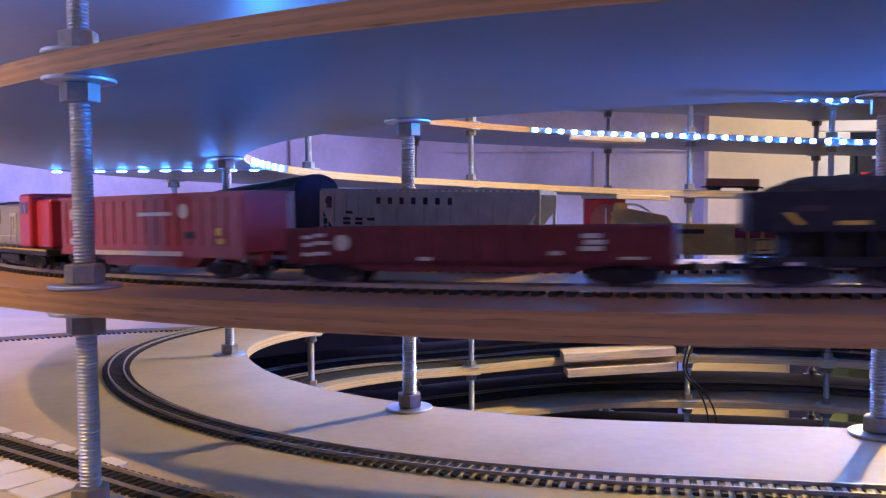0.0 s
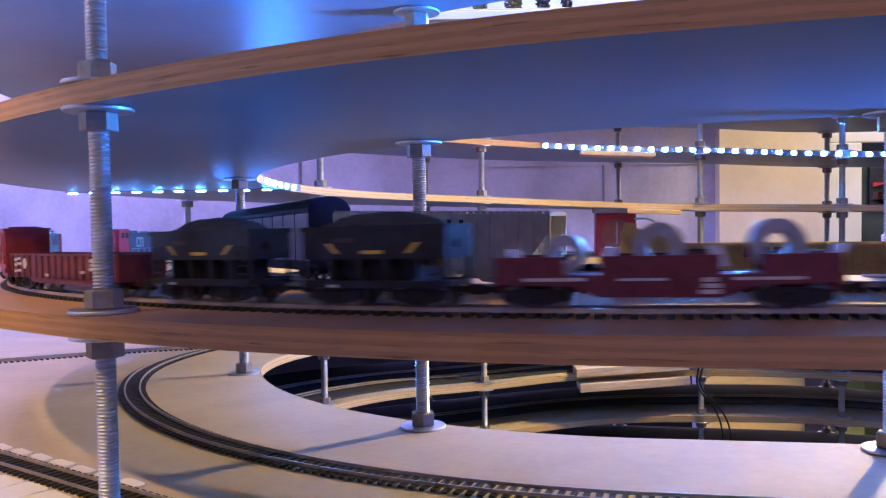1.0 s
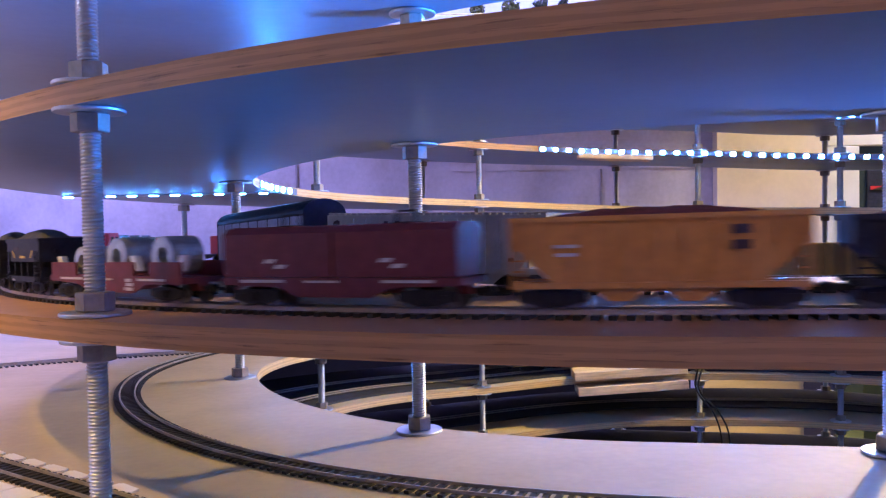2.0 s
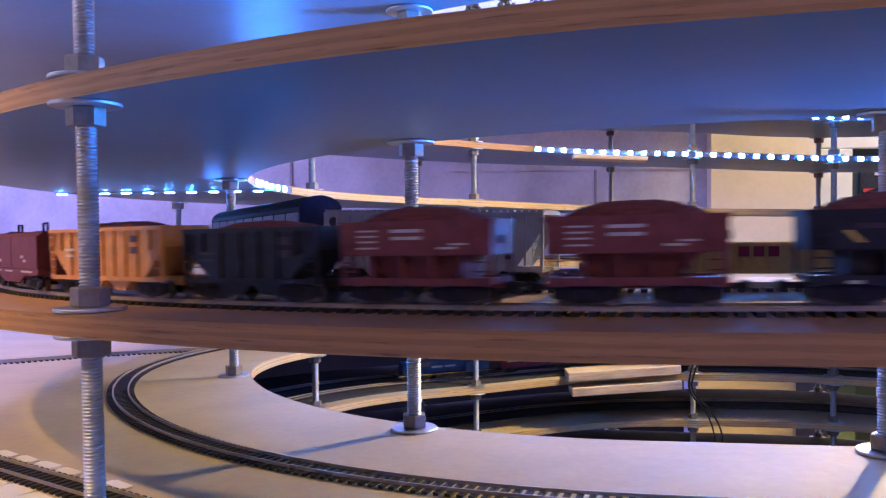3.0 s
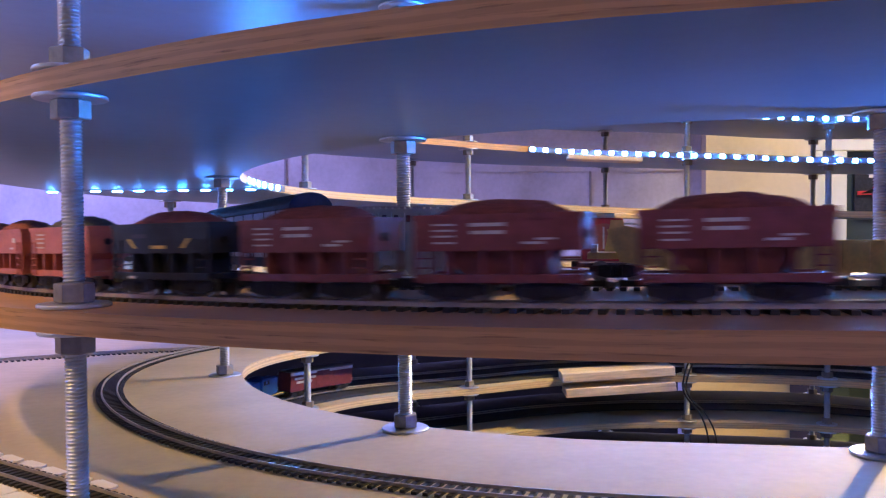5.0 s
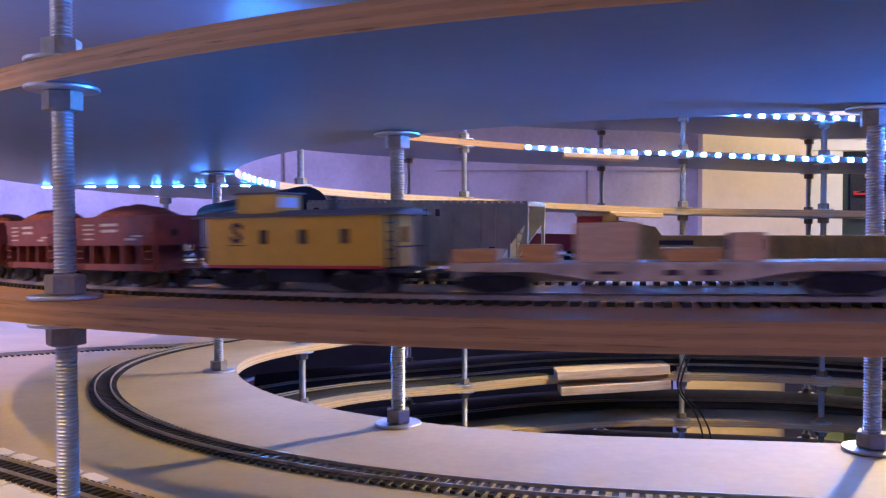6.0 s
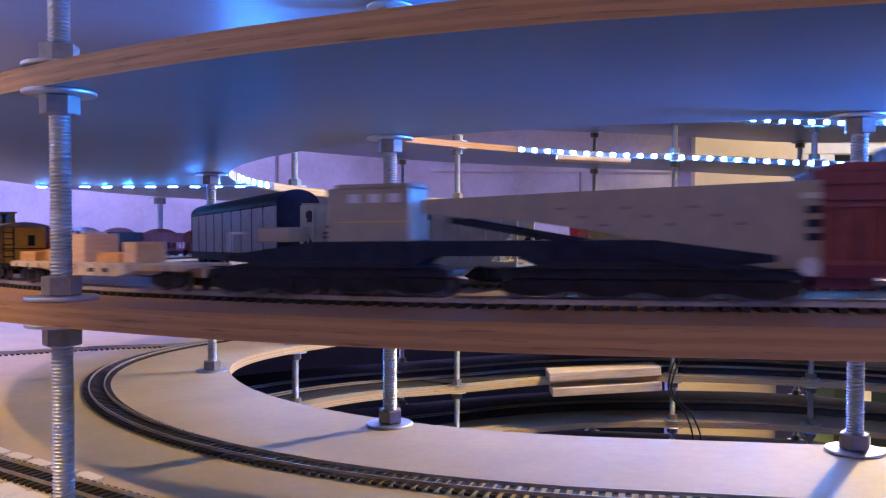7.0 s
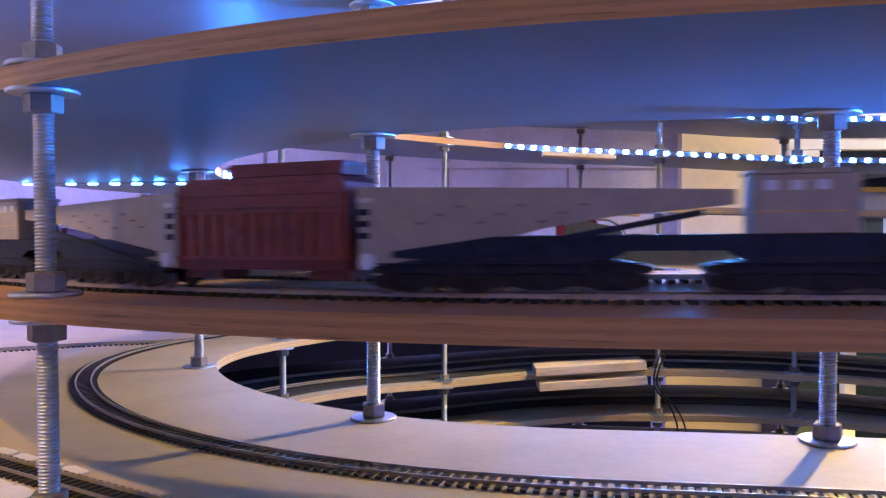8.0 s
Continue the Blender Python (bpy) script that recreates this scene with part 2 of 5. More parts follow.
# ---- decks ----
def outer_edge(t):
    """The upper turns are cut a little narrower round the left end."""
    return R_OUT - 0.011 * min(1.0, max(0.0, (t - 2) / 16)) * min(1.0, max(0.0, (150 - t) / 30))


DECKS = {}
for turn in (2, 1, 0, -1, -2, -3, -4, -5):
    bm = bmesh.new()
    if turn == -2:
        wide = lambda t: R_OUT + 1.35 * min(1.0, max(0.0, (t + 60) / 30)) * min(1.0, max(0.0, (135 - t) / 20))
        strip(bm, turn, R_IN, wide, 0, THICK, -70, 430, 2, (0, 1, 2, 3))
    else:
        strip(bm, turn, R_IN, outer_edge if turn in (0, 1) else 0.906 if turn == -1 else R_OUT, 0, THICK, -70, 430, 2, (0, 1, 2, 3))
    top = {-2: BASE_TOP, -3: BASE_TOP, -4: BASE_TOP, -5: DARK_TOP}.get(turn, TOP)
    edge = EDGE_PALE_LIT if turn in (-2, -3, -4, -5) else EDGE
    # inner edges of turns 0 and -1: warm lamplight put in as paler colour
    ob = link_bm("helix_deck", bm, [UNDER, edge, top, EDGE_PALE_LIT if turn < 1 else edge])
    lab = {-2: "beige painted plywood base board with a wide apron", -1: "brown plywood helix deck carrying the moving train"}.get(turn, "plywood helix deck with grey painted underside on threaded rods")
    tagged(ob, lab, "deck", "turns of the helix", "structure")
    DECKS[turn] = ob

# ---- room ----
WALL = mat("lilac_plaster_wall", (0.58, 0.55, 0.66), 0.8, var=0.20, scale=5, bump=0.1, bscale=60)
WARM_WALL = mat("cream_wall_panel", (0.78, 0.66, 0.46), 0.7, var=0.08, scale=4, bump=0.06, bscale=60)
# lower part of the cream wall panel, its yellow lamplight put into the colour
WARM_LIT_WALL = mat("cream_wall_warm_lit", (0.58, 0.43, 0.16), 0.6, var=0.18, scale=5, stretch=(1, 1, 6), bump=0.06, bscale=60)
CEIL = mat("white_ceiling", (0.75, 0.74, 0.75), 0.85, var=0.05, scale=3)
FLOOR = mat("dark_floor", (0.05, 0.045, 0.05), 0.6, var=0.2, scale=5)
X0, X1, Y0, Y1, Z0, Z1 = -2.6, 3.4, -2.4, 3.3, -1.05, 1.75
tagged(link_bm("floor", boxes((X0, X1, Y0, Y1, Z0 - 0.1, Z0)), FLOOR), "dark smooth basement floor under the layout", "floor", kind="structure")
tagged(link_bm("ceiling", boxes((X0, X1, Y0, Y1, Z1, Z1 + 0.1)), CEIL), "plain white ceiling over the layout room", "ceiling", kind="structure")
tagged(link_bm("wall_north", boxes((X0, X1, Y1, Y1 + 0.1, Z0, Z1)), WALL), "lilac-lit plaster wall behind the helix", "wall", kind="structure")
tagged(link_bm("wall_west", boxes((X0 - 0.1, X0, Y0, Y1, Z0, Z1)), WALL), "lilac-lit plaster side wall of the room", "wall", kind="structure")
tagged(link_bm("wall_east", boxes((X1, X1 + 0.1, Y0, Y1, Z0, Z1)), WARM_WALL), "cream plaster side wall of the room", "wall", kind="structure")
tagged(link_bm("wall_south", boxes((X0, X1, Y0 - 0.1, Y0, Z0, Z1)), WALL), "plain plaster wall behind the viewer", "wall", kind="structure")
tagged(link_bm("wall_panel", boxes((1.045, 1.464, Y1 - 0.06, Y1 - 0.002, Z0, Z1)), WARM_WALL), "cream painted wall panel lit by warm lamp", "wall panel", kind="structure")
tagged(link_bm("wall_panel", boxes((0.985, 1.464, Y1 - 0.068, Y1 - 0.0605, Z0, -0.25)), WARM_LIT_WALL), "foot of the cream wall panel with warm light in its colour", "wall panel", kind="structure")
# dark sheet added between the lower turns and the wall, keeping the pit dark
DARK_SHEET = mat("dark_backing_sheet", (0.03, 0.028, 0.034), 0.95, var=0.3, scale=8, bump=0.2, bscale=40)
tagged(link_bm("skirt", boxes((X0, 0.71, 2.46, 2.50, Z0, -0.135)), DARK_SHEET), "plain dark sheet added behind the lower turns", "skirt", kind="structure")

# ---- threaded rods with nuts and washers ----
ROD_R = 0.00635
ROD_Z0, ROD_Z1 = -0.64, 0.42


def rod_mesh(n, pitch):
    """One screw surface with a V thread."""
    bm = bmesh.new()
    rings = int((ROD_Z1 - ROD_Z0) / pitch * 2)
    prev = None
    for i in range(rings + 1):
        r = ROD_R if i % 2 else ROD_R * 0.82
        z = ROD_Z0 + i * pitch / 2
        cur = [bm.verts.new((r * math.cos(2 * math.pi * k / n), r * math.sin(2 * math.pi * k / n), z + pitch * k / n)) for k in range(n)]
        if prev:
            for k in range(n - 1):
                bm.faces.new((prev[k], prev[k + 1], cur[k + 1], cur[k]))
        prev = cur
    vs = bm.verts[:]
    bm.verts.ensure_lookup_table()
    for i in range(rings - 2):
        a, b = i * n + n - 1, (i + 1) * n + n - 1
        c, d = (i + 2) * n, (i + 3) * n
        if d < len(vs):
            bm.faces.new((vs[a], vs[c], vs[d], vs[b]))
    return bm


bm = rod_mesh(24, 0.00212)
rod_me_ob = link_bm("rod", bm, STEEL, smooth=False)
ROD_ME = rod_me_ob.data
bpy.data.objects.remove(rod_me_ob)


def nut_bm():
    bm = bmesh.new()
    cyl(bm, 0.0110, 0, 0.0112, n=6)
    bmesh.ops.bevel(bm, geom=[e for e in bm.edges if abs(e.verts[0].co.z - e.verts[1].co.z) < 1e-5], offset=0.0007, segments=1, affect="EDGES")
    return bm


def washer_bm():
    bm = bmesh.new()
    cyl(bm, 0.0203, 0, 0.0022, n=40)
    bmesh.ops.bevel(bm, geom=[e for e in bm.edges if abs(e.verts[0].co.z - e.verts[1].co.z) < 1e-5 and e.calc_length() < 0.004], offset=0.0005, segments=1, affect="EDGES")
    return bm


o = link_bm("nut", nut_bm(), NUT)
NUT_ME = o.data
bpy.data.objects.remove(o)
o = link_bm("washer", washer_bm(), STEEL)
WASHER_ME = o.data
bpy.data.objects.remove(o)


def threaded_rod(x, y, tau, label):
    e = new("threaded_rod")
    e.location = (x, y, 0)
    tagged(e, label, "threaded rod", "rods of the helix")
    r = new("rod", ROD_ME)
    r.parent = e
    turn_seed = random.uniform(0, 60)
    for turn in DECKS:
        h = under(turn, tau)
        for zw, zn in ((h - 0.0025, h - 0.0139), (h + THICK + 0.0001, h + THICK + 0.0027)):
            w = new("washer", WASHER_ME)
            w.parent, w.location = e, (0, 0, zw)
            k = new("nut", NUT_ME)
            k.parent, k.location = e, (0, 0, zn)
            k.rotation_euler = (0, 0, radians(turn_seed + random.uniform(-25, 25)))
    return e


for x, y, tau in ((-0.2090, 0.4780, 20.6), (-0.030, 0.715, 21), (0.319, 0.595, -12), (-0.276, 1.053, 62.4), (-0.236, 1.451, 102), (0.060, 1.744, 143), (0.527, 1.758, 187.7),
                  (0.799, 1.696, 209.3), (-0.519, 1.589, 102.3), (-0.069, 2.03, 143), (0.421, 2.101, 175), (0.903, 1.995, 212)):
    threaded_rod(x, y, tau, "zinc-plated threaded rod with hex nuts and washers carrying the decks")

# ---- track ----
TIE_L, TIE_W, TIE_H, TIE_STEP = 0.0295, 0.0038, 0.0022, 0.0082
RAIL_H = 0.0023
RAILHEAD = TIE_H + RAIL_H


def rail(turn, r, t0, t1, parent, lift=0.0):
    bm = bmesh.new()
    strip(bm, turn, r - 0.0005, r + 0.0005, THICK + TIE_H + lift, THICK + RAILHEAD + lift, t0, t1, 1.5)
    strip(bm, turn, r - 0.0009, r + 0.0009, THICK + TIE_H + lift, THICK + TIE_H + 0.0007 + lift, t0, t1, 1.5)
    return part("rail", bm, RAIL, parent)


bmt = boxes((-TIE_W / 2, TIE_W / 2, -TIE_L / 2, TIE_L / 2, 0, TIE_H))
o = link_bm("tie", bmt, TIE)
TIE_ME = o.data
bpy.data.objects.remove(o)


def model_track(turn, r, t0, t1, near=None, lift=0.0, label="black-tie model railway track with bright metal rails"):
    """near: stretch of tau in which each tie is a part of its own."""
    e = new("model_track")
    tagged(e, label, "track", "tracks of the helix")
    for side in (-1, 1):
        rail(turn, r + side * 0.00825, t0, t1, e, lift)
    bm = bmesh.new()
    n_rest = 0
    s = 0.0
    tau = t0
    while tau < t1:
        straight = tau < 0 or 180 < tau < 250
        p = on_deck(turn, tau, r, lift)
        m = Matrix.Translation(p) @ pose(0, 0, 0, 0, 0, heading(tau))
        if near and near[0] <= tau <= near[1]:
            k = new("tie", TIE_ME)
            k.parent = e
            k.matrix_basis = m
        else:
            vs = [bm.verts.new(m @ Vector((sx * TIE_W / 2, sy * TIE_L / 2, sz * TIE_H))) for sz in (0, 1) for sx, sy in ((-1, -1), (1, -1), (1, 1), (-1, 1))]
            for q in ((4, 5, 6, 7), (0, 1, 5, 4), (1, 2, 6, 5), (2, 3, 7, 6), (3, 0, 4, 7)):
                bm.faces.new([vs[i] for i in q])
            n_rest += 1
        tau += TIE_STEP / STRAIGHT * 70 if straight else math.degrees(TIE_STEP / r)
    if n_rest:
        tagged(part("tie_run", bm, TIE, e), kind="stuff")
    else:
        bm.free()
    return e


def build_tracks():
    model_track(-1, R_TRAIN, -70, 430, near=(-12, 78))
    model_track(-1, R_MID, -70, 260)
    model_track(-2, R_BASE, -70, 430, near=(-18, 80))
    model_track(0, R_TRAIN, 140, 430)
    model_track(-3, R_LOW, -20, 300, lift=0.0035)
    model_track(-3, 0.755, -20, 300, lift=0.0035)
    model_track(-4, 0.755, 60, 300, lift=0.0035)


# ---- LED strips ----
TAPE = mat("grey_led_tape", (0.16, 0.19, 0.26), 0.4, var=0.05, scale=80)
LED = glow("blue_white_led", (0.06, 0.25, 1.0), 1500.0)
LED_DIM = glow("dim_blue_white_led", (0.07, 0.27, 1.0), 400.0)


def led_strip(points, normals, label, led=None, pitch=0.0285):
    e = new("led_strip")
    tagged(e, label, "led strip", "led strips")
    bm = bmesh.new()
    prev = None
    up = Vector((0, 0, 1))
    pts = [Vector(p) for p in points]
    sides = []
    for i, p in enumerate(pts):
        d = (pts[min(i + 1, len(pts) - 1)] - pts[max(i - 1, 0)]).normalized()
        n = Vector(normals[i]).normalized()
        w = d.cross(n).normalized()
        sides.append((d, n, w))
        cur = [bm.verts.new(p + w * a + n * b) for a, b in ((-0.005, 0.0006), (0.005, 0.0006), (0.005, 0.0016), (-0.005, 0.0016))]
        if prev:
            for k in range(4):
                bm.faces.new((prev[k], prev[(k + 1) % 4], cur[(k + 1) % 4], cur[k]))
        prev = cur
    part("tape", bm, TAPE, e)
    acc, nxt = 0.0, 0.01
    for i in range(len(pts) - 1):
        seg = (pts[i + 1] - pts[i]).length
        while nxt <= acc + seg:
            p = pts[i].lerp(pts[i + 1], (nxt - acc) / seg)
            d, n, w = sides[i]
            m = Matrix((d, w, n)).transposed().to_4x4()
            m.translation = p + n * 0.0018
            k = new("led", led or LED_ME)
            k.parent, k.matrix_basis = e, m
            nxt += pitch
        acc += seg
    return e


o = link_bm("led", boxes((-0.0045, 0.0045, -0.0032, 0.0032, 0, 0.0007)), LED)
LED_ME = o.data
bpy.data.objects.remove(o)
o = link_bm("led", boxes((-0.0060, 0.0060, -0.0032, 0.0032, 0, 0.0014), bev=0.0004), LED_DIM)
LED_DIM_ME = o.data
bpy.data.objects.remove(o)


def inner_edge(turn, t0, t1, up=0.5, step=1.5):
    pts, ns = [], []
    n = int((t1 - t0) / step)
    for i in range(n + 1):
        tau = t0 + (t1 - t0) * i / n
        x, y = plan(tau, R_IN - 0.0002)
        xo, yo = plan(tau, R_IN - 0.1)
        pts.append((x, y, under(turn, tau) + THICK * up))
        ns.append((xo - x, yo - y, 0))
    return pts, ns


led_strip(*inner_edge(1, 156, 246), "lit blue-white LED strip along the inner edge of a deck")
led_strip(*inner_edge(2, 176, 246), "lit blue-white LED strip along the inner edge of a deck")
led_strip(*inner_edge(0, 74, 92), "lit blue-white LED strip on the inner edge of the deck")
xs = np.linspace(-0.60, -0.255, 12)
led_strip([(x, 1.262 - 0.10 * (x + 0.60), under(0, 82) - 0.0005) for x in xs], [(0, 0, -1)] * 12, "lit blue LED strip crossing the underside of a deck", LED_DIM_ME, 0.0345)

# ---- rolling stock, HO size; +x is the direction of travel, z 0 the rail head ----
MAROON = mat("maroon_car_paint", (0.15, 0.032, 0.038), 0.5, spec=0.3, var=0.22, scale=120, bump=0.05, bscale=600)
RED_OXIDE = mat("red_oxide_car_paint", (0.22, 0.062, 0.060), 0.5, spec=0.3, var=0.22, scale=120, bump=0.05, bscale=600)
BRICK_RED = mat("brick_red_car_paint", (0.42, 0.12, 0.075), 0.5, var=0.18, scale=120, bump=0.05, bscale=600)
CHIP_RED = mat("bright_red_car_paint", (0.33, 0.040, 0.045), 0.45, var=0.15, scale=120, bump=0.05, bscale=600)
SIGNAL_RED = mat("signal_red_plastic", (0.52, 0.035, 0.04), 0.35, var=0.08, scale=90)
BLACK = mat("black_car_paint", (0.026, 0.028, 0.036), 0.5, spec=0.2, var=0.3, scale=120, bump=0.05, bscale=600)
HOOD_GREY = mat("dark_grey_hood_paint", (0.10, 0.10, 0.115), 0.45, var=0.2, scale=120)
NAVY = mat("blue_black_frame_paint", (0.018, 0.024, 0.046), 0.55, spec=0.18, var=0.25, scale=120)
ARM_GREY = mat("warm_grey_car_paint", (0.36, 0.325, 0.265), 0.5, var=0.10, scale=100, bump=0.04, bscale=500)
HOPPER_GREY = mat("pale_grey_hopper_paint", (0.62, 0.60, 0.50), 0.5, var=0.12, scale=100, bump=0.04, bscale=500)
RACK_GREY = mat("galvanised_rack_panel", (0.46, 0.52, 0.64), 0.5, 0.0, var=0.15, scale=150)
ORANGE = mat("orange_hopper_paint", (0.66, 0.30, 0.07), 0.5, var=0.15, scale=120, bump=0.04, bscale=500)
YELLOW = mat("yellow_caboose_paint", (0.78, 0.43, 0.03), 0.45, var=0.08, scale=120, bump=0.03, bscale=500)
TTX_YELLOW = mat("dull_yellow_car_paint", (0.66, 0.45, 0.13), 0.5, var=0.16, scale=120, bump=0.03, bscale=500)
ROOF_GREY = mat("dark_grey_roof_paint", (0.16, 0.15, 0.15), 0.55, var=0.2, scale=120)
MARK = mat("white_lettering_paint", (0.60, 0.56, 0.52), 0.6, var=0.1, scale=200, bump=0)
MARK_Y = mat("yellow_lettering_paint", (0.72, 0.46, 0.08), 0.6, var=0.1, scale=200, bump=0)
MARK_D = mat("dark_lettering_paint", (0.05, 0.03, 0.04), 0.6, var=0.1, scale=200, bump=0)
MARK_R = mat("dark_red_lettering_paint", (0.28, 0.02, 0.05), 0.6, var=0.1, scale=200, bump=0)
TRUCK = mat("black_truck_plastic", (0.026, 0.025, 0.028), 0.6, spec=0.2, var=0.3, scale=200)
WHEEL = mat("bright_wheel_tread", (0.22, 0.21, 0.20), 0.35, 0.9, var=0.1, scale=200)
ORE = mat("red_iron_ore", (0.24, 0.062, 0.045), 0.9, var=0.45, scale=420, bump=1.0, bscale=900)
COAL = mat("dark_grey_ore", (0.07, 0.066, 0.066), 0.85, var=0.45, scale=420, bump=1.0, bscale=900)
COIL = mat("rolled_steel_coil", (0.36, 0.36, 0.37), 0.4, 0.5, var=0.2, scale=200)
PALE_BLUE = mat("pale_grey_bracket", (0.62, 0.66, 0.74), 0.45, var=0.1, scale=120)
DECK_GREY = mat("pale_grey_flatcar_deck", (0.56, 0.50, 0.44), 0.55, var=0.15, scale=100)
SILL_TAN = mat("weathered_cream_sill", (0.60, 0.47, 0.32), 0.55, var=0.3, scale=90)
CRATE = mat("orange_pine_crate", (0.72, 0.36, 0.11), 0.6, var=0.15, scale=60, stretch=(1, 1, 8))
CRATE_PALE = mat("pale_wooden_crate", (0.76, 0.50, 0.28), 0.6, var=0.12, scale=60, stretch=(1, 1, 8))
GLASS_D = mat("dark_window_glass", (0.03, 0.035, 0.04), 0.12, var=0.1, scale=50, bump=0)
GLASS_L = mat("pale_window_glass", (0.7, 0.75, 0.85), 0.15, var=0.1, scale=50, bump=0)
BLUE_CAR = mat("blue_engine_paint", (0.02, 0.085, 0.20), 0.4, var=0.15, scale=120)

o = link_bm("wheel", cyl(cyl(bmesh.new(), 0.0054, -0.0012, 0.0012, axis="y", n=20), 0.0062, -0.0018, -0.0012, axis="y", n=20), WHEEL)
WHEEL_ME = o.data
bpy.data.objects.remove(o)


def truck_bm():
    bm = bmesh.new()
    for s in (-1, 1):
        y = s * 0.0118
        prism(bm, [(-0.0165, 0.0044), (-0.0165, 0.0088), (-0.0070, 0.0100), (0.0070, 0.0100), (0.0165, 0.0088), (0.0165, 0.0044), (0.0105, 0.0030), (0.0060, 0.0018), (-0.0060, 0.0018), (-0.0105, 0.0030)], y - 0.0011, y + 0.0011)
        for x in (-0.0105, 0.0105):
            box(bm, x - 0.002, x + 0.002, y + s * 0.001 - 0.0008, y + s * 0.001 + 0.0008, 0.0036, 0.0074)
        for x in (-0.0028, 0, 0.0028):
            cyl(bm, 0.0011, 0.0035, 0.0085, at=(x, y + s * 0.0012, 0), n=8)
    box(bm, -0.003, 0.003, -0.0118, 0.0118, 0.0045, 0.0085)
    return bm


o = link_bm("truck", truck_bm(), TRUCK)
TRUCK_ME = o.data
bpy.data.objects.remove(o)


def trucks(e, xs):
    for x in xs:
        k = new("truck", TRUCK_ME)
        k.parent, k.location = e, (x, 0, 0)
        for dx in (-0.0105, 0.0105):
            for s in (-1, 1):
                w = new("wheel", WHEEL_ME)
                w.parent, w.location = k, (dx, s * 0.00825, 0.0054)
                if s > 0:
                    w.rotation_euler = (0, 0, 0)
                else:
                    w.rotation_euler = (0, 0, math.pi)


def couplers(e, L, z=0.009):
    for s in (-1, 1):
        bm = boxes((min(s * (L / 2 - 0.004), s * (L / 2 + 0.008)), max(s * (L / 2 - 0.004), s * (L / 2 + 0.008)), -0.0014, 0.0014, z - 0.0014, z + 0.0014))
        x = s * (L / 2 + 0.008)
        box(bm, x - 0.0018, x + 0.0026, -0.0028, 0.0028, z - 0.0026, z + 0.0026, bev=0.0005)
        part("coupler", bm, TRUCK, e)


def mark(e, x, z, w, h, y, material=MARK, name="marking", slant=0.0):
    """A small painted shape on the outer side; x is its middle. slant leans it."""
    bm = bmesh.new()
    prism(bm, [(x - w / 2 - slant, z), (x + w / 2 - slant, z), (x + w / 2 + slant, z + h), (x - w / 2 + slant, z + h)], y, y + 0.00025)
    return part(name, bm, material, e)


def heap(e, L, W, z, h, material, seed, peaks=1):
    """A loose load: a wavy mound inside the top of the car."""
    bm = bmesh.new()
    nx, ny = 28, 10
    g = []
    for i in range(nx + 1):
        row = []
        for j in range(ny + 1):
            fx, fy = i / nx * 2 - 1, j / ny * 2 - 1
            shape = (1 - abs(fx) ** 2.8) * (1 - abs(fy) ** 2.6)
            if peaks > 1:
                shape *= 0.75 + 0.25 * math.cos(fx * math.pi * peaks)
            d = noise.noise(Vector((fx * 6 + seed, fy * 4, seed * 1.7))) * 0.0011 + noise.noise(Vector((fx * 26, fy * 12 + seed, 3))) * 0.0005
            row.append(bm.verts.new((fx * L / 2, fy * W / 2, z + h * shape + d)))
        g.append(row)
    for i in range(nx):
        for j in range(ny):
            bm.faces.new((g[i][j], g[i + 1][j], g[i + 1][j + 1], g[i][j + 1]))
    return part("load", bm, material, e, smooth=True)


def thing(name, label, category, group):
    return tagged(new(name), label, category, group)


def ladder(bm, x, y, z0, z1, w=0.006, n=4):
    box(bm, x - w / 2, x - w / 2 + 0.0006, y, y + 0.0007, z0, z1)
    box(bm, x + w / 2 - 0.0006, x + w / 2, y, y + 0.0007, z0, z1)
    for i in range(n):
        z = z0 + (z1 - z0) * (i + 0.5) / n
        box(bm, x - w / 2, x + w / 2, y, y + 0.0007, z - 0.0003, z + 0.0004)
    return bm


